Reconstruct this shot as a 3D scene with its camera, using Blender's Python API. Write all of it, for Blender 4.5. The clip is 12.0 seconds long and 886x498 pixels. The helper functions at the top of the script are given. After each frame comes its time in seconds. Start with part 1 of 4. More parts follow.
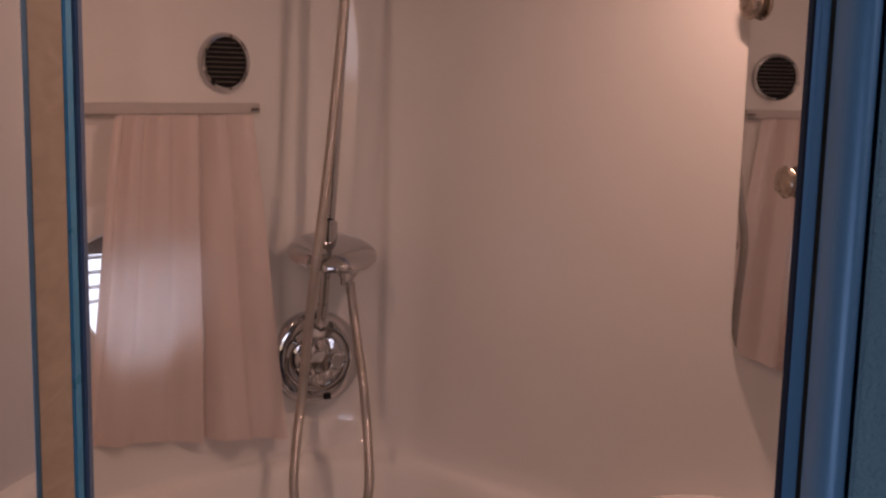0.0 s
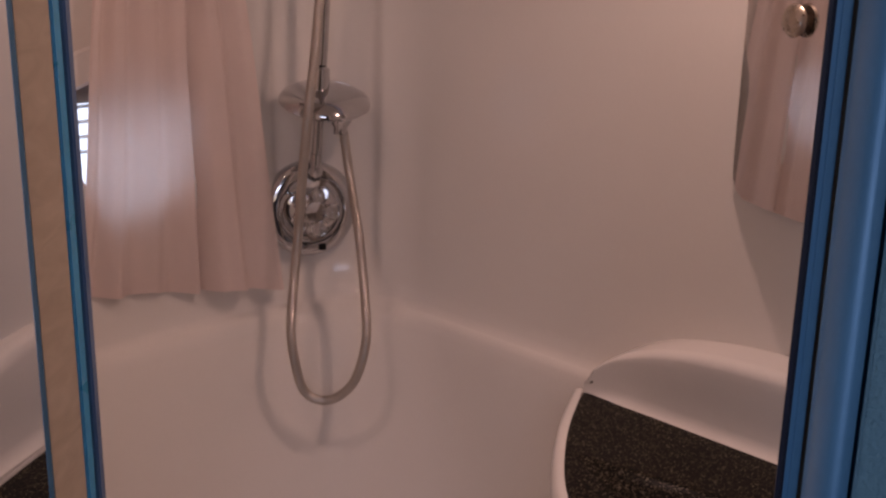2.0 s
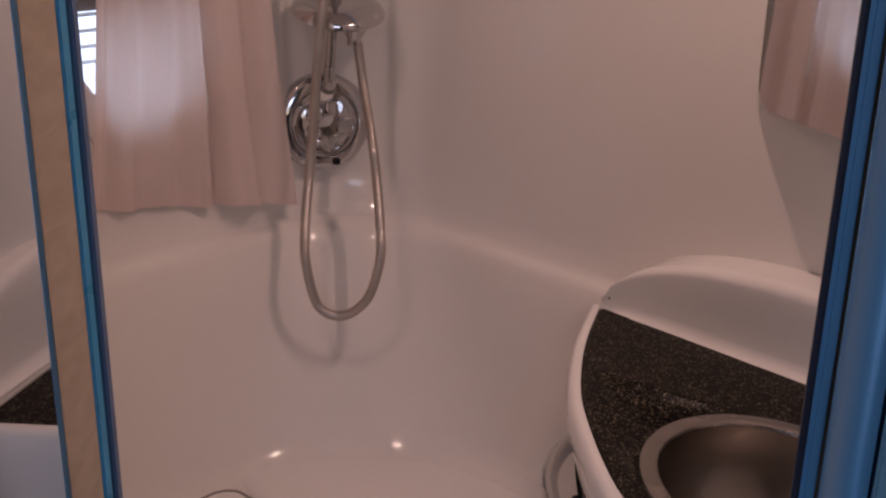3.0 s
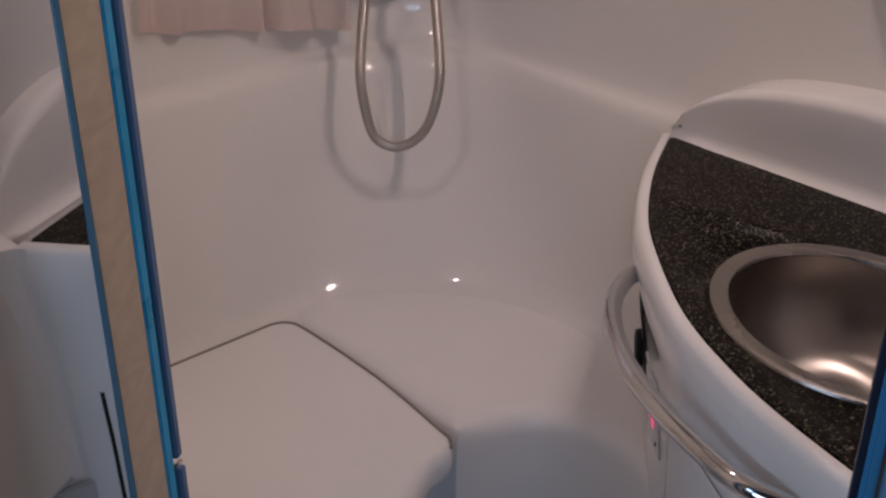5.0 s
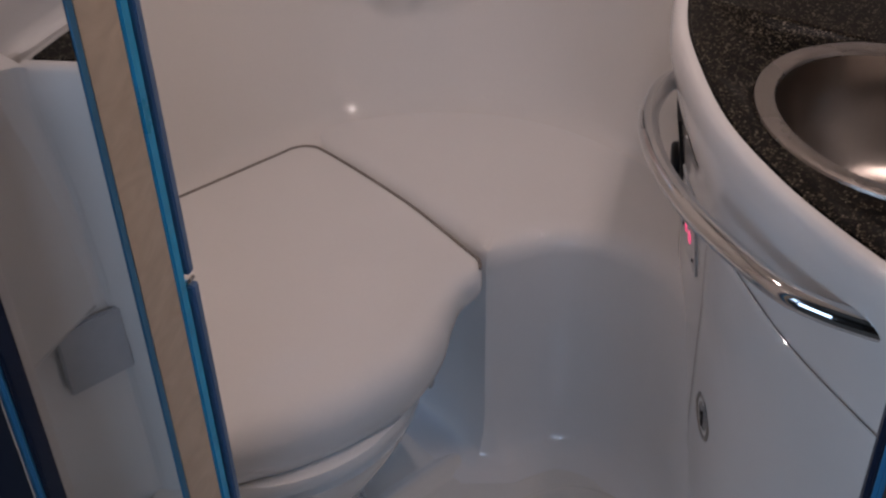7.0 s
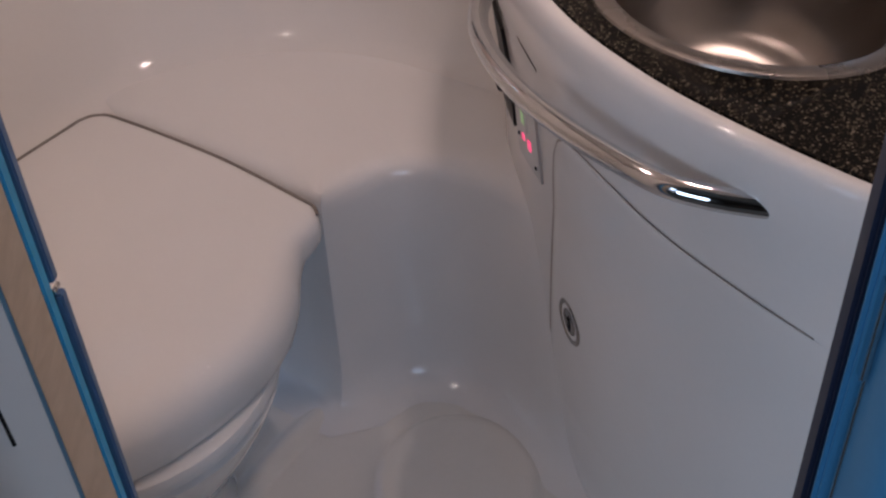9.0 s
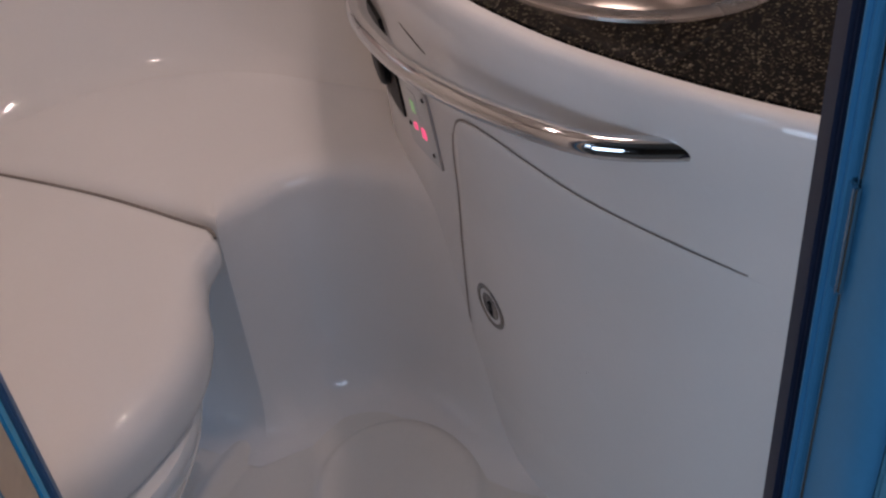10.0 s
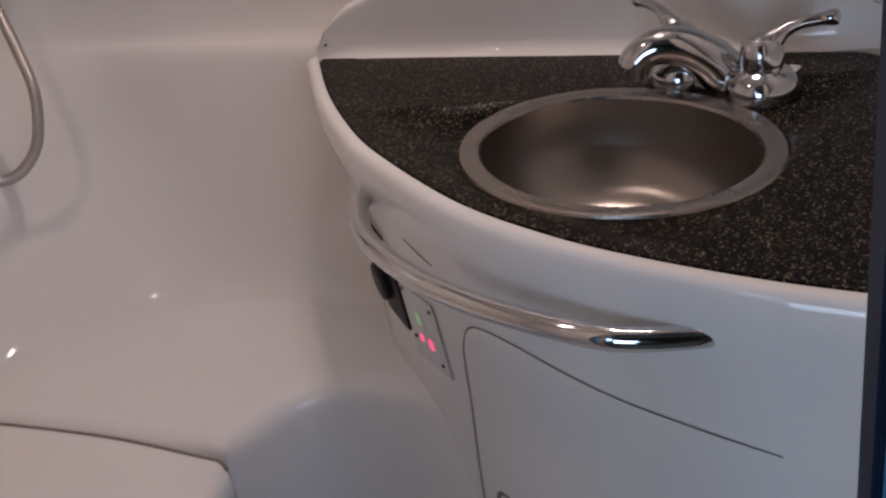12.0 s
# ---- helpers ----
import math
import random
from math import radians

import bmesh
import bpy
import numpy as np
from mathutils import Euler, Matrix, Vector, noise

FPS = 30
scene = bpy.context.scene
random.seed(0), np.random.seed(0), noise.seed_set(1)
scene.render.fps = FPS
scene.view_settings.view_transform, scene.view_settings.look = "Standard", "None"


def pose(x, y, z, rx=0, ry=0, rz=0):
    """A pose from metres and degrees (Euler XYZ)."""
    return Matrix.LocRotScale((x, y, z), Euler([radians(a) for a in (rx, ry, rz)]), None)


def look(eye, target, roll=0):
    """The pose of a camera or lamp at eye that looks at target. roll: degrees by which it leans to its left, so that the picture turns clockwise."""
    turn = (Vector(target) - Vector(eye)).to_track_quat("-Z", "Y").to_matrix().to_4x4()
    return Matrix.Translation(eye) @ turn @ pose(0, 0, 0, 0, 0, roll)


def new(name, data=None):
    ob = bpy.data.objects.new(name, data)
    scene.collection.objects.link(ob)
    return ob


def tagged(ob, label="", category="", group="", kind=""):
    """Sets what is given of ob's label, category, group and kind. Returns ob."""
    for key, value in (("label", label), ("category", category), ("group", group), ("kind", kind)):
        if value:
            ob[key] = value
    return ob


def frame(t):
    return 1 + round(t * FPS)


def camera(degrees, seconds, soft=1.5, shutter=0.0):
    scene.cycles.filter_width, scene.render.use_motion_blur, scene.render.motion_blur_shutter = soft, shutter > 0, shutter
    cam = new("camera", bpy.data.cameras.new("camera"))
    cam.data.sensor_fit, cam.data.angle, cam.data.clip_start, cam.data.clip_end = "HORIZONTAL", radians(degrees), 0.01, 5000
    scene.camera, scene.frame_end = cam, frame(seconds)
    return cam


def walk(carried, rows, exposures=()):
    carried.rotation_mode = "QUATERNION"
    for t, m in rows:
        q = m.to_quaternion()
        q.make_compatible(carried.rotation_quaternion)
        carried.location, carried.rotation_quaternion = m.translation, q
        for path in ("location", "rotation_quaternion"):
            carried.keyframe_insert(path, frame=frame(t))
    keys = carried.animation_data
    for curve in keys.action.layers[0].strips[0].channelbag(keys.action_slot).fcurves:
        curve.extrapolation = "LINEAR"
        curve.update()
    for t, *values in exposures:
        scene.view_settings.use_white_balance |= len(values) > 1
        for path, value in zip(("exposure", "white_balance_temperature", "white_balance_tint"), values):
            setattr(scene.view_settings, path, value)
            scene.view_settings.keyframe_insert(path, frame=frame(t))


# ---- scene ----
cam = camera(43.53, 12.0, soft=2.4)
walk(cam, [
    (0, look((0.0723, -1.405, 1.5487), (0.0723, 0.5722, 1.2478), 1.316)),
    (0.5, look((0.059, -1.399, 1.5429), (0.0835, 0.5652, 1.1667), 1.187)),
    (1, look((0.0614, -1.393, 1.5423), (0.0879, 0.5573, 1.0997), 1.023)),
    (1.5, look((0.0647, -1.3839, 1.5352), (0.089, 0.552, 1.0337), 0.964)),
    (2, look((0.0611, -1.38, 1.5283), (0.0851, 0.5422, 0.9764), 1.038)),
    (2.5, look((0.065, -1.3692, 1.519), (0.0769, 0.5325, 0.8997), 0.753)),
    (3, look((0.0606, -1.3547, 1.5027), (0.0598, 0.5255, 0.8209), 1.078)),
    (5, look((0.0633, -1.3057, 1.4348), (-0.0422, 0.4673, 0.5153), 0.17)),
    (5.5, look((0.0645, -1.2946, 1.4178), (-0.08, 0.4478, 0.4466), -0.304)),
    (6, look((0.067, -1.2838, 1.3982), (-0.1153, 0.4089, 0.3488), -1.04)),
    (6.5, look((0.0671, -1.2729, 1.3861), (-0.1098, 0.3745, 0.266), -1.521)),
    (8.5, look((0.0004, -1.213, 1.3623), (0.1084, 0.3336, 0.0989), -2.633)),
    (9, look((-0.0254, -1.1932, 1.3476), (0.2205, 0.3207, 0.064), -3.235)),
    (9.5, look((-0.0319, -1.1747, 1.3213), (0.3443, 0.3148, 0.0408), -5.217)),
    (10, look((-0.0675, -1.1669, 1.3103), (0.4004, 0.2977, 0.0312), -6.701)),
    (10.5, look((-0.0994, -1.1586, 1.2994), (0.4298, 0.2733, 0.0073), -8.567)),
    (11, look((-0.1125, -1.153, 1.2991), (0.4327, 0.3744, 0.1287), -9.312)),
    (11.5, look((-0.1217, -1.1564, 1.3082), (0.4538, 0.4314, 0.2369), -10.364)),
    (12, look((-0.1192, -1.1542, 1.3149), (0.5286, 0.4701, 0.3443), -9.338)),
], exposures=[
    (0.0, -0.52, 7950, 46), (1.5, -0.41, 7500, 43), (3.2, -0.27, 7000, 38),
    (4.6, -0.08, 6200, 24), (6.5, -0.08, 5900, 19), (9.0, 0.09, 6200, 23), (12.0, 0.12, 6000, 19),
])

# ---- light ----
world = bpy.data.worlds.new("world")
scene.world = world
world.use_nodes = True
wn = world.node_tree
sky = wn.nodes.new("ShaderNodeTexSky")
sky.sky_type = "NISHITA"
sky.sun_disc = False
sky.sun_elevation, sky.sun_rotation = radians(40), radians(200)
wn.links.new(sky.outputs[0], wn.nodes["Background"].inputs[0])
wn.nodes["Background"].inputs[1].default_value = 0.12


def lamp(name, kind, at, target, power, colour, size=0.1, size_y=None):
    data = bpy.data.lights.new(name, kind)
    data.energy, data.color = power, colour
    if kind == "AREA":
        data.shape = "RECTANGLE" if size_y else "DISK"
        data.size = size
        if size_y:
            data.size_y = size_y
    else:
        data.shadow_soft_size = size
    ob = new(name, data)
    ob.matrix_world = look(at, target)
    return ob


# warm bulbs: a bar of four before the vanity mirror, the first one stronger, and one round ceiling lamp
WARM = (1.0, 0.785, 0.635)
BULBS = [(0.425 + 0.026 * k, 0.02 - 0.06 * k, 1.915) for k in range(4)]
CEILING_LAMP = (-0.36, -0.15, 1.935)
for k, (bx, by, bz) in enumerate(BULBS):
    lamp("vanity_bulb", "AREA", (bx, by, bz), (bx - 0.25, by - 0.1, 0.6), 1.65 if k == 0 else 0.68, WARM, 0.03 if k == 0 else 0.02)
lamp("ceiling_lamp", "AREA", CEILING_LAMP, (CEILING_LAMP[0], CEILING_LAMP[1] + 0.001, 0), 1.4, WARM, 0.055)
# daylight through the companionway behind the camera
lamp("companionway_daylight", "AREA", (0.15, -2.9, 1.85), (-0.1, -0.4, 0.5), 6.5, (0.56, 0.79, 1.0), 0.85, 0.55)
# added bluish fill for the vanity front; the cabin wall has no window
lamp("vanity_fill_light", "AREA", (-1.14, -1.62, 1.0), (0.3, -0.4, 0.6), 8.0, (0.60, 0.82, 1.0), 0.7, 0.6)


# ---- materials ----
def material(name, colour, rough=0.5, metal=0.0, spread=0.06, scale=8.0, fine=180.0, bump=0.0, bump_scale=60.0, coat=0.0, spec=0.5, rough_spread=0.08):
    m = bpy.data.materials.new(name)
    m.use_nodes = True
    nt = m.node_tree
    b = nt.nodes["Principled BSDF"]
    b.inputs["Metallic"].default_value = metal
    b.inputs["Roughness"].default_value = rough
    b.inputs["Coat Weight"].default_value = coat
    b.inputs["Coat Roughness"].default_value = 0.05
    b.inputs["Specular IOR Level"].default_value = spec
    geo = nt.nodes.new("ShaderNodeNewGeometry")
    big = nt.nodes.new("ShaderNodeTexNoise")
    big.inputs["Scale"].default_value, big.inputs["Detail"].default_value = scale, 4
    small = nt.nodes.new("ShaderNodeTexNoise")
    small.inputs["Scale"].default_value, small.inputs["Detail"].default_value = fine, 3
    add = nt.nodes.new("ShaderNodeMath")
    add.operation = "MULTIPLY_ADD"
    add.inputs[1].default_value = 0.35
    nt.links.new(geo.outputs["Position"], big.inputs["Vector"])
    nt.links.new(geo.outputs["Position"], small.inputs["Vector"])
    nt.links.new(small.outputs["Fac"], add.inputs[0])
    nt.links.new(big.outputs["Fac"], add.inputs[2])
    ramp = nt.nodes.new("ShaderNodeValToRGB")
    ramp.color_ramp.elements[0].position, ramp.color_ramp.elements[1].position = 0.35, 1.0
    ramp.color_ramp.elements[0].color = (*[c * (1 - spread) for c in colour], 1)
    ramp.color_ramp.elements[1].color = (*[min(1, c * (1 + spread)) for c in colour], 1)
    nt.links.new(add.outputs[0], ramp.inputs[0])
    nt.links.new(ramp.outputs[0], b.inputs["Base Color"])
    rr = nt.nodes.new("ShaderNodeMapRange")
    rr.inputs["To Min"].default_value = max(0.02, rough - rough_spread)
    rr.inputs["To Max"].default_value = rough + rough_spread
    nt.links.new(big.outputs["Fac"], rr.inputs["Value"])
    nt.links.new(rr.outputs[0], b.inputs["Roughness"])
    if bump:
        bt = nt.nodes.new("ShaderNodeTexNoise")
        bt.inputs["Scale"].default_value, bt.inputs["Detail"].default_value = bump_scale, 3
        nt.links.new(geo.outputs["Position"], bt.inputs["Vector"])
        bn = nt.nodes.new("ShaderNodeBump")
        bn.inputs["Strength"].default_value, bn.inputs["Distance"].default_value = bump, 0.002
        nt.links.new(bt.outputs["Fac"], bn.inputs["Height"])
        nt.links.new(bn.outputs[0], b.inputs["Normal"])
    return m


GEL = material("white_gelcoat", (0.80, 0.785, 0.765), 0.032, spread=0.03, scale=3, bump=0.05, bump_scale=6, rough_spread=0.012)
LINER = material("wall_gelcoat", (0.79, 0.765, 0.73), 0.05, spread=0.03, scale=2.5, bump=0.06, bump_scale=6, rough_spread=0.015)
FLOOR = material("floor_gelcoat", (0.77, 0.742, 0.69), 0.12, spread=0.05, scale=6, bump=0.1, bump_scale=12, coat=0.3)
CERAMIC = material("white_ceramic", (0.78, 0.78, 0.77), 0.08, spread=0.02, scale=4, coat=0.5)
CHROME = material("chrome", (0.56, 0.56, 0.57), 0.07, 1.0, spread=0.05, scale=25, rough_spread=0.03)
STEEL = material("polished_steel", (0.66, 0.66, 0.66), 0.07, 1.0, spread=0.06, scale=30, rough_spread=0.05)
BRUSHED = material("brushed_steel", (0.345, 0.315, 0.29), 0.27, 1.0, spread=0.08, scale=14, rough_spread=0.06, bump=0.05, bump_scale=400)
# bluish daylight on pale metal is put into these two base colours
ALU = material("blue_daylit_aluminium", (0.055, 0.24, 0.43), 0.42, 0.2, spread=0.1, scale=9, rough_spread=0.08)
ALU_GREY = material("daylit_grey_aluminium", (0.15, 0.24, 0.40), 0.38, 0.25, spread=0.1, scale=9, rough_spread=0.08)
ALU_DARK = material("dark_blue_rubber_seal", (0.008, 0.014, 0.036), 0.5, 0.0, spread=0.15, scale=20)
ALU_BRIGHT = material("bright_blue_strip", (0.035, 0.46, 0.80), 0.3, 0.1, spread=0.15, scale=30)
# the vinyl is pale; its blue is daylight painted into the colour
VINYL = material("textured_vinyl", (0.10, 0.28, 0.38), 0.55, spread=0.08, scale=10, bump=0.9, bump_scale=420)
# dark tone, set for what the chrome reflects
CABIN = material("dark_cabin_panel", (0.14, 0.115, 0.09), 0.5, spread=0.08, scale=4)
CABIN_FLOOR = material("cabin_floor_carpet", (0.12, 0.10, 0.08), 0.8, spread=0.2, scale=20)
PLATE_GREY = material("grey_plastic", (0.46, 0.48, 0.51), 0.35, spread=0.05, scale=40)
SEAM = material("soft_grey_joint", (0.23, 0.205, 0.185), 0.6, spread=0.15, scale=60)
GREY = material("grey_sealant", (0.13, 0.115, 0.10), 0.6, spread=0.15, scale=60)
BLACK = material("black_plastic", (0.008, 0.008, 0.008), 0.5, spec=0.25, spread=0.2, scale=50)
PLATE = material("clear_white_plastic", (0.66, 0.68, 0.68), 0.2, spread=0.03, scale=40, coat=0.3)
KNOB = material("satin_nickel", (0.5, 0.42, 0.35), 0.28, 1.0, spread=0.08, scale=60)
TRACK = material("curtain_track_plastic", (0.50, 0.46, 0.43), 0.4, spread=0.05, scale=20)


def emitter(name, colour, power):
    m = bpy.data.materials.new(name)
    m.use_nodes = True
    b = m.node_tree.nodes["Principled BSDF"]
    b.inputs["Base Color"].default_value = (*colour, 1)
    b.inputs["Emission Color"].default_value = (*colour, 1)
    b.inputs["Emission Strength"].default_value = power
    return m


LED_RED = emitter("red_indicator", (1.0, 0.10, 0.22), 0.8)
LED_GREEN = emitter("green_indicator", (0.45, 0.8, 0.40), 0.12)
DAY = emitter("daylight_backdrop", (0.62, 0.84, 1.0), 2.3)


def granite():
    m = material("black_speckled_granite", (0.02, 0.018, 0.016), 0.34, spec=0.08, spread=0.3, rough_spread=0.03)
    nt = m.node_tree
    b = nt.nodes["Principled BSDF"]
    geo = nt.nodes.new("ShaderNodeNewGeometry")
    v = nt.nodes.new("ShaderNodeTexVoronoi")
    v.inputs["Scale"].default_value = 520
    nt.links.new(geo.outputs["Position"], v.inputs["Vector"])
    sep = nt.nodes.new("ShaderNodeSeparateColor")
    nt.links.new(v.outputs["Color"], sep.inputs[0])
    ramp = nt.nodes.new("ShaderNodeValToRGB")
    e = ramp.color_ramp.elements
    e[0].position, e[0].color = 0.0, (0.003, 0.0025, 0.0025, 1)
    e[1].position, e[1].color = 1.0, (0.22, 0.19, 0.14, 1)
    for pos, c in ((0.70, (0.004, 0.0035, 0.003)), (0.78, (0.017, 0.013, 0.009)), (0.88, (0.060, 0.049, 0.032)), (0.95, (0.14, 0.118, 0.082))):
        n = e.new(pos)
        n.color = (*c, 1)
    nt.links.new(sep.outputs[0], ramp.inputs[0])
    nt.links.new(ramp.outputs[0], b.inputs["Base Color"])
    return m


GRANITE = granite()


def spun_steel():
    """Steel brushed round and round, so that its gleams run down the bowl."""
    m = material("spun_steel", (0.36, 0.325, 0.295), 0.30, 1.0, spread=0.06, scale=14, rough_spread=0.05)
    nt = m.node_tree
    b = nt.nodes["Principled BSDF"]
    tg = nt.nodes.new("ShaderNodeTangent")
    tg.direction_type, tg.axis = "RADIAL", "Z"
    b.inputs["Anisotropic"].default_value = 0.75
    nt.links.new(tg.outputs[0], b.inputs["Tangent"])
    return m


SPUN = spun_steel()


def wood():
    m = material("light_wood_edge", (0.50, 0.32, 0.20), 0.45)
    nt = m.node_tree
    b = nt.nodes["Principled BSDF"]
    geo = nt.nodes.new("ShaderNodeNewGeometry")
    mp = nt.nodes.new("ShaderNodeMapping")
    mp.inputs["Scale"].default_value = (14, 14, 34)
    nz = nt.nodes.new("ShaderNodeTexNoise")
    nz.inputs["Scale"].default_value, nz.inputs["Detail"].default_value, nz.inputs["Distortion"].default_value = 1.6, 6, 1.5
    ramp = nt.nodes.new("ShaderNodeValToRGB")
    ramp.color_ramp.elements[0].position, ramp.color_ramp.elements[0].color = 0.3, (0.66, 0.50, 0.34, 1)
    ramp.color_ramp.elements[1].position, ramp.color_ramp.elements[1].color = 0.75, (0.78, 0.61, 0.44, 1)
    nt.links.new(geo.outputs["Position"], mp.inputs["Vector"])
    nt.links.new(mp.outputs[0], nz.inputs["Vector"])
    nt.links.new(nz.outputs["Fac"], ramp.inputs[0])
    nt.links.new(ramp.outputs[0], b.inputs["Base Color"])
    return m


WOOD = wood()


def hose_metal():
    m = material("ribbed_metal_hose", (0.46, 0.42, 0.38), 0.32, 0.85, spread=0.1, scale=40)
    nt = m.node_tree
    geo = nt.nodes.new("ShaderNodeNewGeometry")
    w = nt.nodes.new("ShaderNodeTexWave")
    w.bands_direction = "Z"
    w.inputs["Scale"].default_value = 90
    bn = nt.nodes.new("ShaderNodeBump")
    bn.inputs["Strength"].default_value, bn.inputs["Distance"].default_value = 0.35, 0.001
    nt.links.new(geo.outputs["Position"], w.inputs["Vector"])
    nt.links.new(w.outputs["Fac"], bn.inputs["Height"])
    nt.links.new(bn.outputs[0], nt.nodes["Principled BSDF"].inputs["Normal"])
    return m


HOSE = hose_metal()


def cloth():
    m = material("pink_curtain_cloth", (0.90, 0.765, 0.72), 0.85, spread=0.05, scale=12, bump=0.3, bump_scale=900)
    nt = m.node_tree
    b = nt.nodes["Principled BSDF"]
    out = nt.nodes["Material Output"]
    tr = nt.nodes.new("ShaderNodeBsdfTranslucent")
    tr.inputs["Color"].default_value = (0.90, 0.83, 0.79, 1)
    mix = nt.nodes.new("ShaderNodeMixShader")
    mix.inputs[0].default_value = 0.42
    nt.links.new(b.outputs[0], mix.inputs[1])
    nt.links.new(tr.outputs[0], mix.inputs[2])
    nt.links.new(mix.outputs[0], out.inputs["Surface"])
    return m


CLOTH = cloth()


def mirror_glass():
    m = bpy.data.materials.new("mirror_glass")
    m.use_nodes = True
    b = m.node_tree.nodes["Principled BSDF"]
    b.inputs["Base Color"].default_value = (0.80, 0.80, 0.80, 1)
    b.inputs["Metallic"].default_value, b.inputs["Roughness"].default_value = 1.0, 0.015
    return m


def clear_glass():
    m = bpy.data.materials.new("clear_glass")
    m.use_nodes = True
    b = m.node_tree.nodes["Principled BSDF"]
    b.inputs["Transmission Weight"].default_value, b.inputs["Roughness"].default_value = 1.0, 0.03
    return m


MIRROR, GLASS = mirror_glass(), clear_glass()


# ---- mesh tools ----
def mesh_from(verts, faces, smooth=True):
    bm = bmesh.new()
    vs = [bm.verts.new(v) for v in verts]
    for f in faces:
        try:
            bm.faces.new([vs[i] for i in f])
        except ValueError:
            pass
    bm.normal_update()
    for f in bm.faces:
        f.smooth = smooth
    return bm


def loft(rings, closed=False, caps=False, keep=None):
    n = len(rings[0])
    verts = [p for r in rings for p in r]
    faces = []
    for i in range(len(rings) - 1):
        for j in range(n if closed else n - 1):
            k = (j + 1) % n
            q = (i * n + j, i * n + k, (i + 1) * n + k, (i + 1) * n + j)
            if keep and not keep([sum(verts[a][c] for a in q) / 4 for c in range(3)]):
                continue
            faces.append(q)
    if caps:
        faces.append(tuple(range(n - 1, -1, -1)))
        faces.append(tuple((len(rings) - 1) * n + j for j in range(n)))
    return mesh_from(verts, faces)


def tube(points, radius, n=14, caps=True):
    pts = [Vector(p) for p in points]
    rings, up = [], None
    for i, p in enumerate(pts):
        d = (pts[min(i + 1, len(pts) - 1)] - pts[max(i - 1, 0)]).normalized()
        if up is None:
            up = d.orthogonal().normalized()
        up = (up - d * up.dot(d)).normalized()
        side = d.cross(up)
        r = radius[i] if isinstance(radius, (list, tuple)) else radius
        rings.append([p + (up * math.cos(a) + side * math.sin(a)) * r for a in [2 * math.pi * k / n for k in range(n)]])
    return loft(rings, True, caps)


def lathe(profile, at, axis=(0, 0, 1), n=40, caps=False):
    q = Vector((0, 0, 1)).rotation_difference(Vector(axis).normalized())
    rings = []
    for r, h in profile:
        rings.append([Vector(at) + q @ Vector((r * math.cos(2 * math.pi * k / n), r * math.sin(2 * math.pi * k / n), h)) for k in range(n)])
    return loft(rings, True, caps)


def spline(P, n=10, closed=False):
    P = [Vector(p) for p in P]
    out, m = [], len(P)
    for i in range(m if closed else m - 1):
        if closed:
            a, b, c, d = (P[(i + k) % m] for k in (-1, 0, 1, 2))
        else:
            b, c = P[i], P[i + 1]
            a = P[i - 1] if i else 2 * b - c
            d = P[i + 2] if i + 2 < m else 2 * c - b
        for k in range(n):
            t = k / n
            out.append(0.5 * (2 * b + (c - a) * t + (2 * a - 5 * b + 4 * c - d) * t * t + (3 * b - a - 3 * c + d) * t ** 3))
    if not closed:
        out.append(P[-1])
    return out


def box(size, at, turn=0.0, bevel=0.002, tilt=None):
    bm = bmesh.new()
    bmesh.ops.create_cube(bm, size=1)
    bmesh.ops.scale(bm, vec=size, verts=bm.verts)
    if bevel:
        bmesh.ops.bevel(bm, geom=bm.edges[:], offset=bevel, segments=2, affect="EDGES")
    m = Matrix.Translation(at) @ Matrix.Rotation(turn, 4, "Z")
    if tilt:
        m = m @ tilt
    bmesh.ops.transform(bm, matrix=m, verts=bm.verts)
    return bm


def prism(outline, z0, z1, bevel=0.0, segments=3):
    """A flat piece from an outline of (x, y), with its upper edge rounded."""
    bm = bmesh.new()
    lo = [bm.verts.new((p[0], p[1], z0)) for p in outline]
    hi = [bm.verts.new((p[0], p[1], z1)) for p in outline]
    n = len(outline)
    bm.faces.new(lo[::-1])
    top = bm.faces.new(hi)
    for i in range(n):
        bm.faces.new((lo[i], lo[(i + 1) % n], hi[(i + 1) % n], hi[i]))
    bmesh.ops.recalc_face_normals(bm, faces=bm.faces)
    if bevel:
        bmesh.ops.bevel(bm, geom=list(top.edges), offset=bevel, segments=segments, affect="EDGES")
    for f in bm.faces:
        f.smooth = True
    return bm


def finish(bm, name, mat, sharp=40):
    me = bpy.data.meshes.new(name)
    bm.to_mesh(me)
    bm.free()
    me.materials.append(mat)
    me.set_sharp_from_angle(angle=radians(sharp))
    return me


def thing(name, at, label, category, group="", kind=""):
    ob = new(name)
    ob.empty_display_size = 0.05
    ob.location = at
    return tagged(ob, label, category, group, kind)


def part(name, bm, mat, parent, label=""):
    ob = new(name, finish(bm, name, mat))
    ob.parent = parent
    if parent.parent is None:
        ob.matrix_parent_inverse = Matrix.Translation(-Vector(parent.location))
    if label:
        ob["label"] = label
    return ob


def single(name, bm, mat, label, category, group="", kind=""):
    return tagged(new(name, finish(bm, name, mat)), label, category, group, kind)


def offset_line(pts, d):
    """The polyline moved d to its left, in plan."""
    out = []
    for i, p in enumerate(pts):
        a, b = pts[max(i - 1, 0)], pts[min(i + 1, len(pts) - 1)]
        t = Vector((b[0] - a[0], b[1] - a[1])).normalized()
        out.append((p[0] - t.y * d, p[1] + t.x * d))
    return out


# ---- structure ----
def bulkhead_y(x):
    """Inner face of the bulkhead with the doorway."""
    return -0.624 - 0.3275 * (x + 0.182)


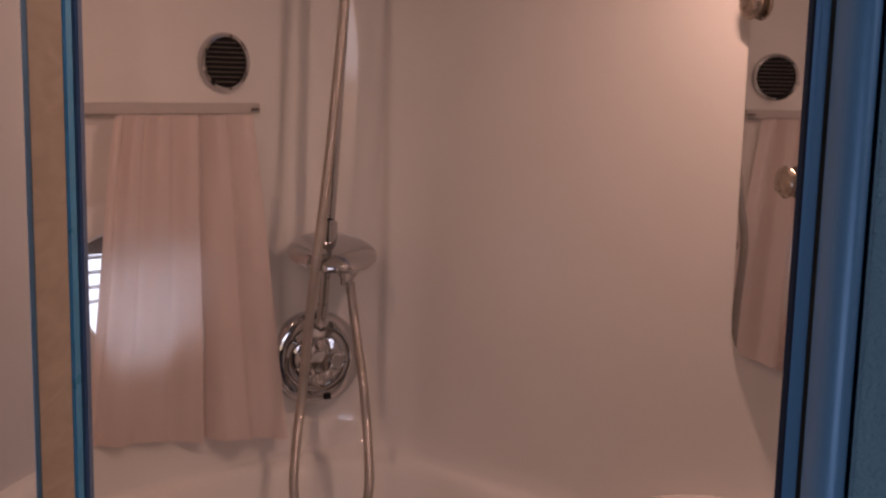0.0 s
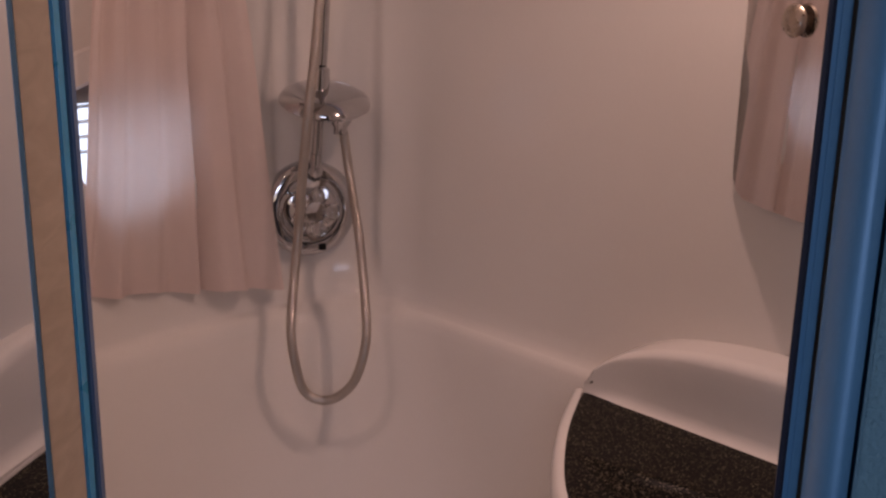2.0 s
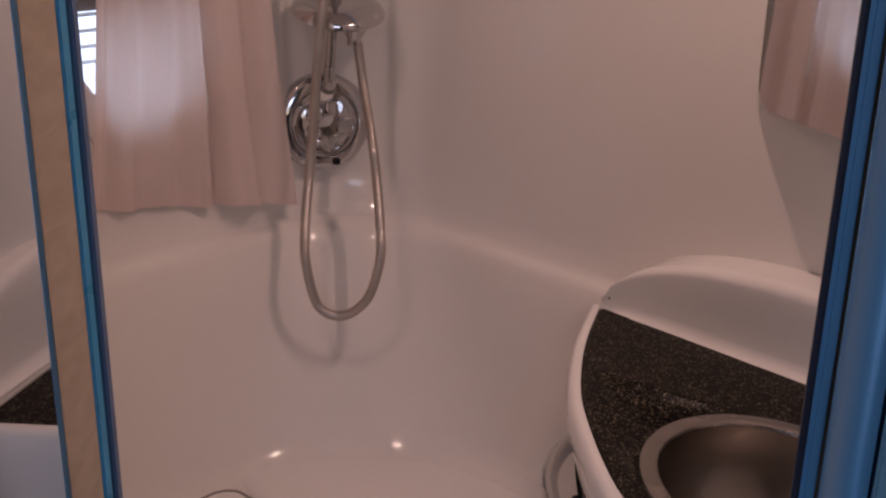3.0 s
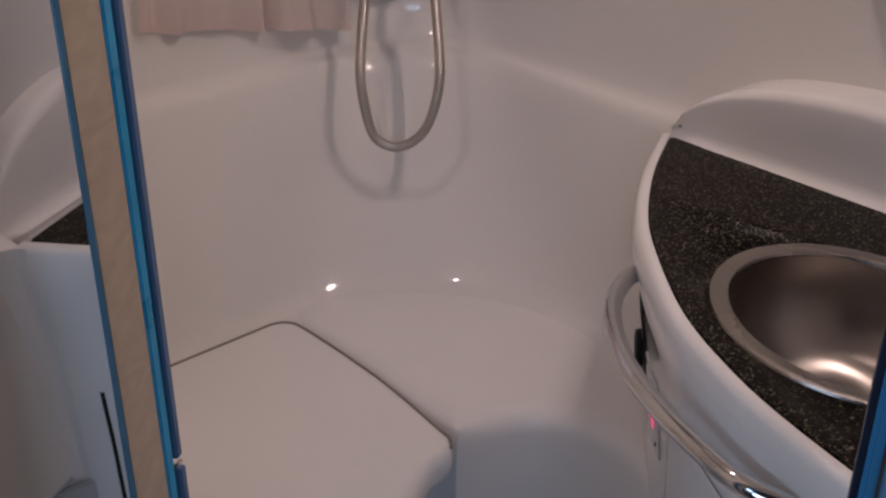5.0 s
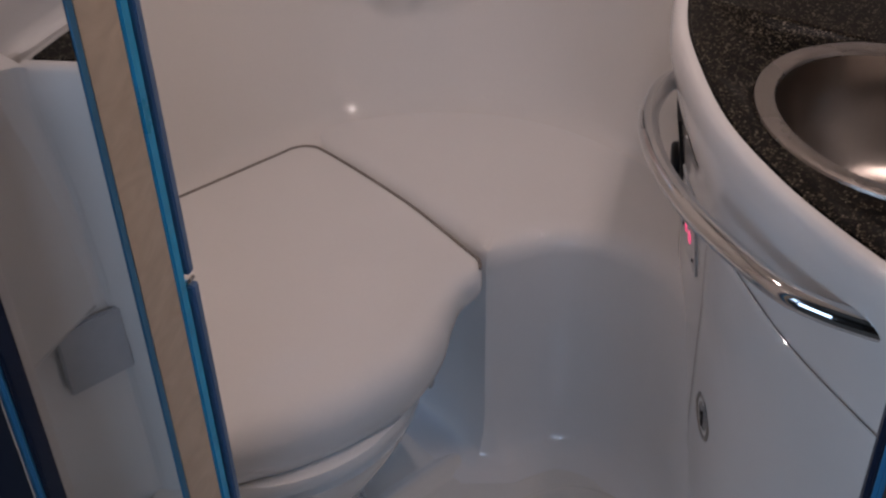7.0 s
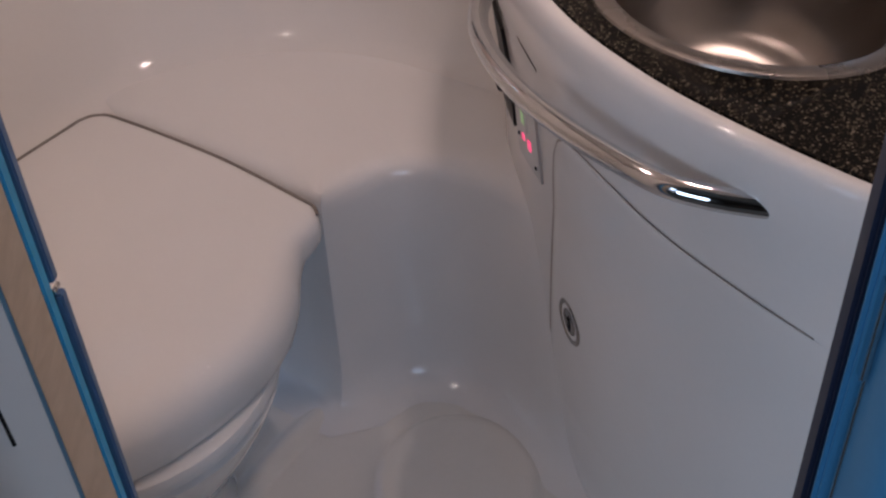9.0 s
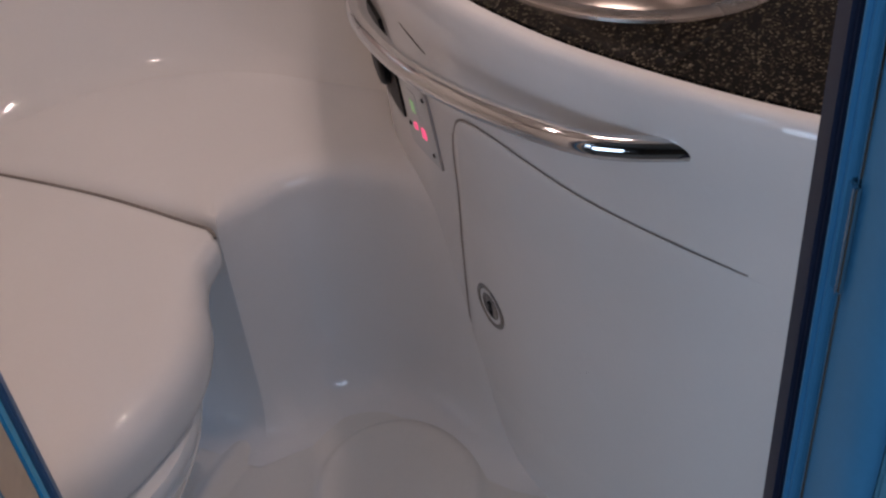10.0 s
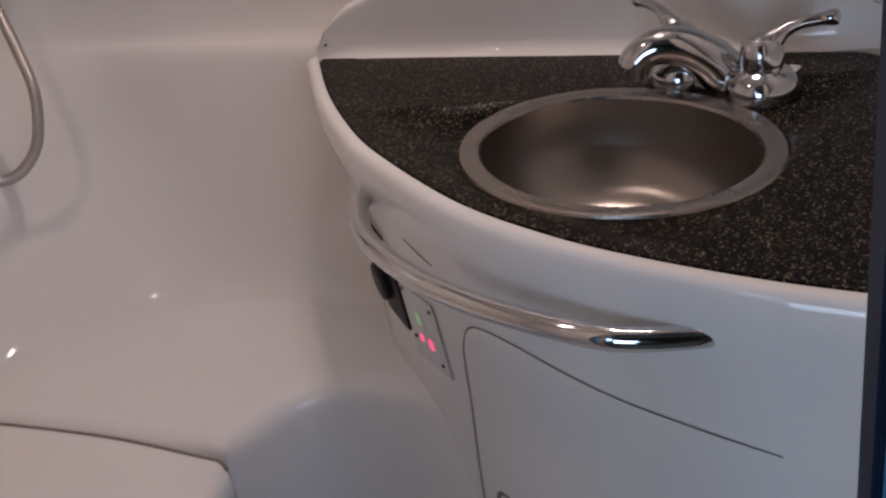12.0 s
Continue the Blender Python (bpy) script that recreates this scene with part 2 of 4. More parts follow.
def corner(p, a, b, r, n):
    """Rounds the corner p between the directions a and b (away from p)."""
    a, b = Vector(a).normalized(), Vector(b).normalized()
    half = math.acos(max(-1, min(1, a.dot(b)))) / 2
    c = Vector(p) + (a + b).normalized() * (r / math.sin(half))
    start = Vector(p) + a * (r / math.tan(half))
    end = Vector(p) + b * (r / math.tan(half))
    u, w = start - c, end - c
    ang = math.atan2(u.x * w.y - u.y * w.x, u.dot(w))
    out = []
    for k in range(n + 1):
        t = ang * k / n
        out.append((c.x + u.x * math.cos(t) - u.y * math.sin(t), c.y + u.x * math.sin(t) + u.y * math.cos(t)))
    return out


D45 = 1 / math.sqrt(2)
S3 = Vector((0.627, 0.779))


def room_ring(z, c2, c1, c3, r1, r2):
    """Plan of the moulded liner at height z: left wall y - x = c2, right wall x + y = c1, side wall .779 x - .627 y = c3."""
    x0 = (-0.6836 - c2) / 1.3275
    start = (x0, x0 + c2)
    back = ((c1 - c2) / 2, (c1 + c2) / 2)
    x2 = (c3 + 0.627 * c1) / 1.406
    right = (x2, c1 - x2)
    x3 = (c3 - 0.4286) / 0.9843
    end = (x3, bulkhead_y(x3))
    arc1 = corner(back, (-D45, -D45), (D45, -D45), r1, 44)
    deep = 0.013 * max(0.0, min(1.0, (z - 0.845) / 0.05))
    if deep:
        # shallow vertical channel behind the shower pole
        cx, cy = back[0], back[1] - r1 * math.sqrt(2)
        for i, (x, y) in enumerate(arc1):
            f = i / 44
            w = max(0.0, min(1.0, f / 0.09)) * max(0.0, min(1.0, (0.70 - f) / 0.08))
            w = w * w * (3 - 2 * w)
            k = 1 + deep * w / r1
            arc1[i] = (cx + (x - cx) * k, cy + (y - cy) * k)
    arc2 = corner(right, (-D45, D45), -S3, r2, 10)
    a, b = Vector(start), Vector(arc1[0])
    left = [tuple(a.lerp(b, k / 44)) for k in range(44)]
    mid = [tuple(Vector(arc1[-1]).lerp(Vector(arc2[0]), k / 10)) for k in range(1, 10)]
    return [(x, y, z) for x, y in left + arc1 + mid + arc2 + [end]]


PROFILE = [
    (0.436, 0.60, 0.47, 0.80, 0.36, 0.05), (0.444, 0.645, 0.50, 0.80, 0.37, 0.05), (0.452, 0.665, 0.525, 0.80, 0.375, 0.05),
    (0.466, 0.684, 0.545, 0.80, 0.38, 0.05), (0.49, 0.70, 0.56, 0.80, 0.37, 0.05), (0.54, 0.725, 0.578, 0.80, 0.35, 0.05), (0.62, 0.76, 0.60, 0.80, 0.32, 0.05),
    (0.70, 0.793, 0.62, 0.80, 0.285, 0.05), (0.76, 0.815, 0.632, 0.80, 0.265, 0.05), (0.80, 0.832, 0.643, 0.80, 0.25, 0.05), (0.815, 0.842, 0.650, 0.80, 0.24, 0.05),
    (0.823, 0.853, 0.658, 0.80, 0.235, 0.05), (0.827, 0.864, 0.668, 0.81, 0.23, 0.05), (0.831, 0.874, 0.678, 0.82, 0.225, 0.05), (0.842, 0.882, 0.688, 0.83, 0.22, 0.06),
    (0.87, 0.885, 0.693, 0.84, 0.21, 0.07)]
for zz in [0.90 + 0.02 * k for k in range(0, 36)] + [1.75, 1.96]:
    PROFILE.append((zz, 0.886 + 0.004 * (zz - 0.9), 0.695 + 0.012 * (zz - 0.9), 0.85, 0.205, 0.08))

WIN_C, WIN_Z = -0.455, 1.205


def sag(cx):
    """The porthole is egg-shaped: its lower edge hangs deeper away from its narrow end."""
    t = max(0.0, min(1.0, (cx + 0.8) / 0.7))
    return 1.5 * t * t * (3 - 2 * t)


def not_window(c):
    """The porthole: an oval hole in the left wall."""
    if c[2] < 1 or c[1] - c[0] < 0.8 or c[0] > -0.2:
        return True
    cx = (c[0] - WIN_C) / (0.098 if c[0] < WIN_C else 0.108)
    low = 1.15 + sag(cx) if c[2] < WIN_Z else 1.5
    return cx ** 2 + ((c[2] - WIN_Z) / (0.068 * low)) ** 2 > 1


liner = single("wall_liner", loft([room_ring(*p) for p in PROFILE], keep=not_window), LINER,
               "one-piece glossy off-white moulded shower room wall liner", "wall", kind="structure")
sol = liner.modifiers.new("thickness", "SOLIDIFY")
sol.thickness, sol.offset = 0.012, -1.0

top_ring = room_ring(1.955, 0.90, 0.70, 0.86, 0.2, 0.08)
single("ceiling", prism([(p[0], p[1]) for p in top_ring] + [(-0.9, -0.42)], 1.955, 1.985), LINER,
       "plain off-white moulded shower room ceiling", "ceiling", kind="structure")

# floor pan with a raised oval foot pad
FLOOR_Z = 0.04
rings = []
for f, h in [(0.05, 0.0095), (0.3, 0.0095), (0.55, 0.0095), (0.68, 0.010), (0.76, 0.0115), (0.82, 0.0125), (0.87, 0.012), (0.91, 0.0095), (0.945, 0.006), (0.97, 0.0032), (1.0, 0.001), (1.06, 0.0)]:
    rings.append([(0.142 + 0.124 * f * math.cos(a), -0.180 + 0.136 * f * math.sin(a), FLOOR_Z + 0.75 * h) for a in [2 * math.pi * j / 48 for j in range(48)]])


def floor_reach(dx, dy):
    """How far the pan runs from the pad's centre before it meets the room's walls."""
    reach = 0.9
    for nx, ny, c in [(-D45, D45, 0.438), (D45, D45, 0.354), (0.779, -0.627, 0.80), (-0.3112, -0.9503, 0.68)]:
        if nx * dx + ny * dy > 0.001:
            reach = min(reach, (c - nx * 0.142 + ny * 0.180) / (nx * dx + ny * dy))
    return reach


for rr in (0.6, 1.0):
    ring = []
    for a in [2 * math.pi * j / 48 for j in range(48)]:
        d_ = rr * floor_reach(math.cos(a), math.sin(a))
        ring.append((0.142 + d_ * math.cos(a), -0.180 + d_ * math.sin(a), FLOOR_Z))
    rings.append(ring)
bm = loft(rings, True)
bm.verts.ensure_lookup_table()
bm.faces.new(bm.verts[:48])
floor = single("floor", bm, FLOOR, "cream moulded shower pan floor with raised oval pad", "floor", kind="structure")

# low soft ridge between the footwell and the toilet's floor
path = spline([(0.03, 0.06, 0), (-0.06, -0.015, 0), (-0.13, -0.085, 0), (-0.24, -0.22, 0), (-0.36, -0.40, 0)], 10)
flat = [(p.x, p.y) for p in path]
strips = [offset_line(flat, 0.030 * k / 6) for k in range(-6, 7)]
rows = []
for j, strip_ in enumerate(strips):
    bell = 0.5 + 0.5 * math.cos(math.pi * (j - 6) / 6)
    rows.append([(x, y, FLOOR_Z - 0.0005 + 0.011 * bell * min(1.0, i / 8)) for i, (x, y) in enumerate(strip_)])
bm = loft(rows)
bmesh.ops.recalc_face_normals(bm, faces=bm.faces)
part("ridge", bm, FLOOR, floor)

# bench beside the toilet: top edge, curved footwell wall, fillet to the floor
edge = [(-0.46, 0.50), (-0.38, 0.412), (-0.22, 0.252), (-0.10, 0.132), (-0.03, 0.058), (-0.006, 0.027)]
niche = spline([Vector(p) for p in [(0.006, 0.014), (0.045, 0.038), (0.10, 0.060), (0.158, 0.056), (0.215, 0.030), (0.252, -0.010), (0.276, -0.055), (0.291, -0.10), (0.308, -0.15), (0.34, -0.20)]], 8)
edge = [tuple(Vector(a).lerp(Vector(b), k / 4)) for a, b in zip(edge, edge[1:]) for k in range(4)] + [edge[-1]] + [tuple(p) for p in niche]
KNEE = (0.0, 0.02)
edge += [(0.38, -0.24), (0.43, -0.24), (0.46, -0.16), (0.45, 0.06), (0.42, 0.22), (0.36, 0.40)]
rings = [[(0.05, 0.70, 0.446)] * len(edge)]
for d, z in [(0.05, 0.4475), (0.032, 0.447), (0.020, 0.4445), (0.010, 0.438), (0.003, 0.428), (0.0, 0.412), (-0.004, 0.25), (-0.007, 0.13), (-0.012, 0.095), (-0.020, 0.072), (-0.032, 0.055), (-0.050, 0.045), (-0.075, 0.0405)]:
    ring = []
    for p, q in zip(edge, offset_line(edge, d)):
        w = min(1.0, 0.12 + math.dist(p, KNEE) / 0.06) if d > 0 else 1.0
        ring.append((p[0] + (q[0] - p[0]) * w, p[1] + (q[1] - p[1]) * w, z))
    rings.append(ring)
single("bench", loft(rings), GEL, "glossy white moulded bench with a curved footwell wall", "bench", kind="structure")

# bulkhead with the doorway
BT = Vector((0.9503, -0.3112))
BN = Vector((0.3112, 0.9503))
LJ, RJ = Vector((-0.182, -0.624)), Vector((0.273, -0.773))
ANG = math.atan2(BT.y, BT.x)


def on_bulkhead(base, along, back):
    p = base + BT * along - BN * back
    return p.x, p.y


def slab(name, base, a0, a1, b0, b1, z0, z1, mat, parent, bevel=0.002, label=""):
    c = on_bulkhead(base, (a0 + a1) / 2, (b0 + b1) / 2)
    return part(name, box((abs(a1 - a0), abs(b1 - b0), z1 - z0), (c[0], c[1], (z0 + z1) / 2), ANG, bevel), mat, parent, label)


wall = thing("wall_door", (LJ.x - 0.5, LJ.y + 0.1, 0), "cabin bulkhead with a narrow doorway into the shower room", "wall", kind="structure")
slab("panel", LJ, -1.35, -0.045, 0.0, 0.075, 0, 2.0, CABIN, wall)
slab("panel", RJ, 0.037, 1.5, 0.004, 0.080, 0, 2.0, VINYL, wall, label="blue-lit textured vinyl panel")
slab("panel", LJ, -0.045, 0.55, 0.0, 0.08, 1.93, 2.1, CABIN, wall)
slab("inner_skin", LJ, -1.2, -0.03, -0.02, -0.003, 0, 1.98, LINER, wall)
slab("inner_skin", RJ, 0.025, 0.30, -0.02, -0.003, 0, 1.98, LINER, wall)

# added plate for the soft grey square that shows in the mirrored leaf
cover = thing("grey_square", (0.502, -0.668, 0.32), "plain square plate added for a soft grey patch on the end wall", "cover")
part("plate", box((0.098, 0.008, 0.112), (0.4895, -0.670, 0.375), math.atan2(0.196, 0.038), 0.003), PLATE_GREY, cover)

# left door post: wood core between metal edges
post = thing("door_post", (LJ.x - 0.02, LJ.y - 0.05, 0), "light wood door post edged with blue-lit metal strips", "door post", kind="structure")
near = Vector((-0.1945, -0.7000))
rev = (LJ - near)
rev_len, rev_ang = rev.length, math.atan2(rev.y, rev.x)
rn = Vector((-rev.y, rev.x)).normalized()


def post_strip(name, f0, f1, proud, mat, label="", z0=0.0, z1=1.95):
    a, b = near + rev * f0, near + rev * f1
    c = (a + b) / 2 + rn * (0.015 - proud / 2)
    return part(name, box(((b - a).length, 0.03 + proud, z1 - z0), (c.x, c.y, (z0 + z1) / 2), rev_ang, 0.0012), mat, post, label)


post_strip("edge_strip", -0.03, 0.085, 0.001, ALU, "thin blue-lit metal edge")
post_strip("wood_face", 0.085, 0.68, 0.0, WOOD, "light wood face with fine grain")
post_strip("blue_strip", 0.68, 0.82, 0.0015, ALU_BRIGHT, "narrow bright blue strip")
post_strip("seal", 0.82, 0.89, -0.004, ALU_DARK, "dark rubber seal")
post_strip("corner_bead", 0.89, 1.0, 0.002, ALU_GREY, "blue-lit grey metal corner bead, upper length", 0.895, 1.95)
post_strip("corner_bead", 0.89, 1.0, 0.0035, ALU_GREY, "blue-lit grey metal corner bead, lower length", 0.0, 0.885)
a = near + rev * 0.93
part("clip", box((0.011, 0.003, 0.003), (a.x, a.y, 0.889), rev_ang, 0.0008), CHROME, post, "small bright metal clip")

# right door frame: dark seal, bright line, rounded metal trim
jamb = thing("door_frame", (RJ.x + 0.02, RJ.y - 0.05, 0), "rounded blue-lit metal door frame with a dark seal", "door frame", kind="structure")


def jamb_bar(name, a0, a1, b0, b1, mat, label="", bevel=0.002):
    return slab(name, RJ, a0, a1, b0, b1, 0.0, 1.95, mat, jamb, bevel, label)


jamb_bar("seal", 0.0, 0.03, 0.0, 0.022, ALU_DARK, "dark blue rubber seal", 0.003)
jamb_bar("inner_bead", 0.004, 0.03, 0.022, 0.030, ALU, "blue-lit metal bead", 0.003)
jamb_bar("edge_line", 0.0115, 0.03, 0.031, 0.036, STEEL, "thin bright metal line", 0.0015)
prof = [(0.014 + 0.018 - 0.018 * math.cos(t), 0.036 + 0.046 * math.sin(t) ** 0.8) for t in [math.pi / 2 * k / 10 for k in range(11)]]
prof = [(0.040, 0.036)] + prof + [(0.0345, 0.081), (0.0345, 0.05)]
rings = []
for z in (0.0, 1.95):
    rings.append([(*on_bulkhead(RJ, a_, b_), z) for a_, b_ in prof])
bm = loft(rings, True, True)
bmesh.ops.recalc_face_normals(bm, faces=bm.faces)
part("trim", bm, ALU, jamb, "rounded satin blue-lit metal trim")
part("strike_plate", box((0.004, 0.012, 0.075), (*on_bulkhead(RJ, 0.0105, 0.0335), 0.915), ANG, 0.0015), STEEL, jamb, "small steel strike plate")

# narrow mirrored door leaf, folded back beside the post
MN = Vector((0.885, -0.465)).normalized()
m0, m1 = Vector((-0.1866, -0.7171)), Vector((-0.2395, -0.8175))
leaf = thing("door_1", (m0.x - 0.03, m0.y - 0.05, 0), "narrow mirrored folding door leaf standing open beside the post", "door", kind="structure")
mang = math.atan2((m1 - m0).y, (m1 - m0).x)
c = (m0 + m1) / 2 - MN * 0.004
part("mirror_pane", box(((m1 - m0).length, 0.006, 1.88), (c.x, c.y, 0.98), mang, 0.001), MIRROR, leaf, "full-height mirror pane")
c = m1 + (m1 - m0).normalized() * 0.012 - MN * 0.006
part("frame_edge", box((0.024, 0.03, 1.90), (c.x, c.y, 0.98), mang, 0.003), ALU_DARK, leaf, "dark blue metal door edge")
# unseen cabin behind the camera, kept dark so that the chrome mirrors dark tones
cabin = thing("wall_cabin", (0, -3.2, 0), "plain unseen dark brown cabin walls with an open companionway", "wall", kind="structure")
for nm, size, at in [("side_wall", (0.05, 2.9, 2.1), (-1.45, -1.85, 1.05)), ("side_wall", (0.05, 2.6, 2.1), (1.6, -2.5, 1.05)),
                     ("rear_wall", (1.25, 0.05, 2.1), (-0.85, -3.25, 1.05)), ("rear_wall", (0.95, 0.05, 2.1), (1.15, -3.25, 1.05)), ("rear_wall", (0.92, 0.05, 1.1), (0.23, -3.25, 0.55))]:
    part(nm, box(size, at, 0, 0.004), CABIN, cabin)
single("ceiling_cabin", box((3.2, 2.7, 0.05), (0.08, -2.0, 2.125), 0, 0.004), CABIN, "plain unseen dark brown cabin headliner", "ceiling", kind="structure")
single("floor_cabin", box((3.2, 2.9, 0.03), (0.08, -2.05, -0.02), 0, 0.003), CABIN_FLOOR, "dark brown carpeted cabin floor", "floor", kind="structure")

# porthole in the left wall
win = thing("window_1", (WIN_C, WIN_C + 0.886, WIN_Z), "egg-shaped porthole in a white frame with daylight behind it", "window", kind="structure")
WN = Vector((D45, -D45, 0))
WT = Vector((D45, D45, 0))
wc = Vector((WIN_C, WIN_C + 0.886, WIN_Z))


def win_ring(rx, rz, out):
    return [wc + WT * (rx * math.cos(a) * (1 if math.cos(a) < 0 else 1.1)) + Vector((0, 0, rz * math.sin(a) * (1.15 + sag(math.cos(a)) if math.sin(a) < 0 else 1.5))) + WN * out for a in [2 * math.pi * k / 48 for k in range(48)]]


part("frame", loft([win_ring(0.17, 0.094, -0.001), win_ring(0.168, 0.092, 0.006), win_ring(0.155, 0.079, 0.010), win_ring(0.132, 0.060, 0.008), win_ring(0.126, 0.055, 0.0), win_ring(0.126, 0.055, -0.05)], True), GEL, win)
bm = loft([win_ring(0.127, 0.056, -0.018), win_ring(0.127, 0.056, -0.022)], True, True)
pane = part("pane", bm, GLASS, win)
pane.visible_shadow = False
# added strip that stands in for the porthole's shaded upper reveal
part("reveal_shade", box((0.26, 0.010, 0.070), wc - WN * 0.030 + Vector((0, 0, 0.078)), radians(45), 0.003), TRACK, win, "grey-beige strip for the shaded reveal at the porthole top")
for k in range(4):
    z = WIN_Z - 0.038 + 0.025 * k
    cc = wc - WN * 0.034
    part("louvre", box((0.24, 0.008, 0.002), (cc.x, cc.y, z), radians(45), 0.0, Matrix.Rotation(radians(25), 4, "X")), PLATE, win)
cc = wc - WN * 0.20
single("backdrop", box((0.8, 0.01, 0.6), (cc.x, cc.y, WIN_Z), radians(45), 0.0), DAY, "bright daylight outside the porthole", "sky", kind="structure")


# ---- vanity ----
ARC = [tuple(p) for p in spline([Vector(p) for p in [(0.307, 0.271), (0.268, 0.131), (0.246, 0.0), (0.242, -0.1), (0.256, -0.255), (0.289, -0.369), (0.33, -0.458), (0.395, -0.566), (0.47, -0.665)]], 12)]
LEN = [0.0]
for a, b in zip(ARC, ARC[1:]):
    LEN.append(LEN[-1] + math.dist(a, b))


def ease(t):
    t = max(0.0, min(1.0, t))
    return t * t * (3 - 2 * t)


FACE = [(-0.02, 0.040), (-0.010, 0.053), (0.015, 0.062), (0.1, 0.06), (0.36, 0.048), (0.5, 0.04), (0.62, 0.027), (0.68, 0.015), (0.72, 0.006), (0.75, -0.004), (0.775, -0.010), (0.79, -0.0135), (0.80, -0.0145), (0.81, -0.0135), (0.818, -0.0115), (0.8235, -0.007), (0.8245, -0.002), (0.824, 0.004), (0.812, 0.006)]


def inset(z, s):
    o = float(np.interp(z, [f[0] for f in FACE[:13]], [f[1] for f in FACE[:13]]))
    return o * (0.55 + 0.45 * ease((s - 0.15) / 0.3)) if o > 0 else o


def on_face(s, z, out=0.0):
    """A point of the cabinet front, s metres along its curve, at height z."""
    i = max(1, min(len(LEN) - 1, int(np.searchsorted(LEN, s))))
    f = (s - LEN[i - 1]) / (LEN[i] - LEN[i - 1])
    p, q = Vector(ARC[i - 1]), Vector(ARC[i])
    a, b = Vector(ARC[max(i - 2, 0)]), Vector(ARC[min(i + 1, len(ARC) - 1)])
    t = (b - a).normalized()
    c = p.lerp(q, f) + Vector((-t.y, t.x)) * (inset(z, s) - out)
    return Vector((c.x, c.y, z))


def face_normal(s, z):
    du = on_face(s + 0.01, z) - on_face(s - 0.01, z)
    dz = on_face(s, z + 0.01) - on_face(s, z - 0.01)
    return dz.cross(du).normalized() * (1 if dz.cross(du).x < 0 else -1)


cab = thing("vanity_cabinet", (0.45, -0.25, 0), "glossy white moulded vanity cabinet with a curved front and rounded rim", "cabinet")
SS = [LEN[-1] * k / 72 for k in range(73)]
rings = []
for i, (z, o) in enumerate(FACE):
    ring = []
    for s in SS:
        j = max(1, min(len(LEN) - 1, int(np.searchsorted(LEN, s))))
        f = (s - LEN[j - 1]) / (LEN[j] - LEN[j - 1])
        p = Vector(ARC[j - 1]).lerp(Vector(ARC[j]), f)
        t = (Vector(ARC[min(j + 1, len(ARC) - 1)]) - Vector(ARC[max(j - 2, 0)])).normalized()
        oo = o * (0.55 + 0.45 * ease((s - 0.15) / 0.3)) if o > 0 and z < 0.8 else o
        c = p + Vector((-t.y, t.x)) * oo
        ring.append((c.x, c.y, z))
    e = ring[-1]
    for k in range(1, 9):
        ring.append((e[0] + 0.350 * k / 8, e[1] + 0.382 * k / 8, z))
    rings.append(ring)
bm = loft(rings)
bmesh.ops.recalc_face_normals(bm, faces=bm.faces)
part("body", bm, GEL, cab)
# the front runs on, flush, into the wall between the vanity and the bulkhead
rows = []
for z in [-0.02, 0.015, 0.1, 0.36, 0.5, 0.62, 0.68, 0.72, 0.75, 0.775, 0.79, 0.80, 0.81, 0.820, 0.8238, 0.832, 0.86, 1.2, 1.95]:
    low = z < 0.825
    p_, q_ = (on_face(LEN[-1] - 0.012, z, 0.0005), on_face(LEN[-1], z, 0.0005)) if low else (Vector((0.4895, -0.684, z)), Vector((0.4880, -0.694, z)))
    end = Vector((0.470, -0.832, z))
    row = spline([p_, q_, q_.lerp(end, 0.12), q_.lerp(end, 0.35), q_.lerp(end, 0.7), end], 5)
    rows.append([(p.x, p.y, z) for p in row])
bm = loft(rows)
bmesh.ops.recalc_face_normals(bm, faces=bm.faces)
part("end_wall", bm, GEL, wall, "glossy white wall beside the vanity")
deck = ARC + [(0.820, -0.283), (0.838, -0.262), (0.840, -0.258), (0.765, -0.185)]
part("deck", prism([(p[0] + 0.0, p[1]) for p in offset_line(ARC, 0.002)] + deck[len(ARC):], 0.79, 0.812), GEL, cab)


def closed_offset(line, d):
    """The closed outline moved d to its right, in plan."""
    n = len(line)
    out = []
    for i, p in enumerate(line):
        t = (Vector(line[(i + 1) % n]) - Vector(line[i - 1])).normalized()
        out.append((p[0] + t.y * d, p[1] - t.x * d))
    return out


DOOR = [tuple(p) for p in spline([Vector(p) for p in [
    (0.392, 0.10), (0.402, 0.2), (0.416, 0.35), (0.431, 0.45), (0.444, 0.52), (0.457, 0.58), (0.467, 0.61), (0.483, 0.634), (0.505, 0.651), (0.535, 0.6605), (0.57, 0.663), (0.61, 0.659), (0.66, 0.651), (0.72, 0.6425),
    (0.80, 0.633), (0.86, 0.625), (0.893, 0.618), (0.916, 0.606), (0.931, 0.585), (0.938, 0.55), (0.942, 0.45), (0.942, 0.25), (0.938, 0.11), (0.92, 0.088), (0.86, 0.085), (0.67, 0.085), (0.48, 0.085), (0.41, 0.088)]], 5, True)][::-1]


def proud(s, z):
    """The door stands proud at its upper and far edges and runs flush into the front elsewhere."""
    return ease((0.935 - s) / 0.13) * ease((z - 0.10) / 0.22)


def face_rings(lines, outs):
    """Rings of (s, z) outlines laid on the cabinet front."""
    bm = loft([[on_face(s_, z_, o * proud(s_, z_) - 0.0006 * (1 - proud(s_, z_))) for s_, z_ in line] for line, o in zip(lines, outs)], True)
    bmesh.ops.recalc_face_normals(bm, faces=bm.faces)
    return bm


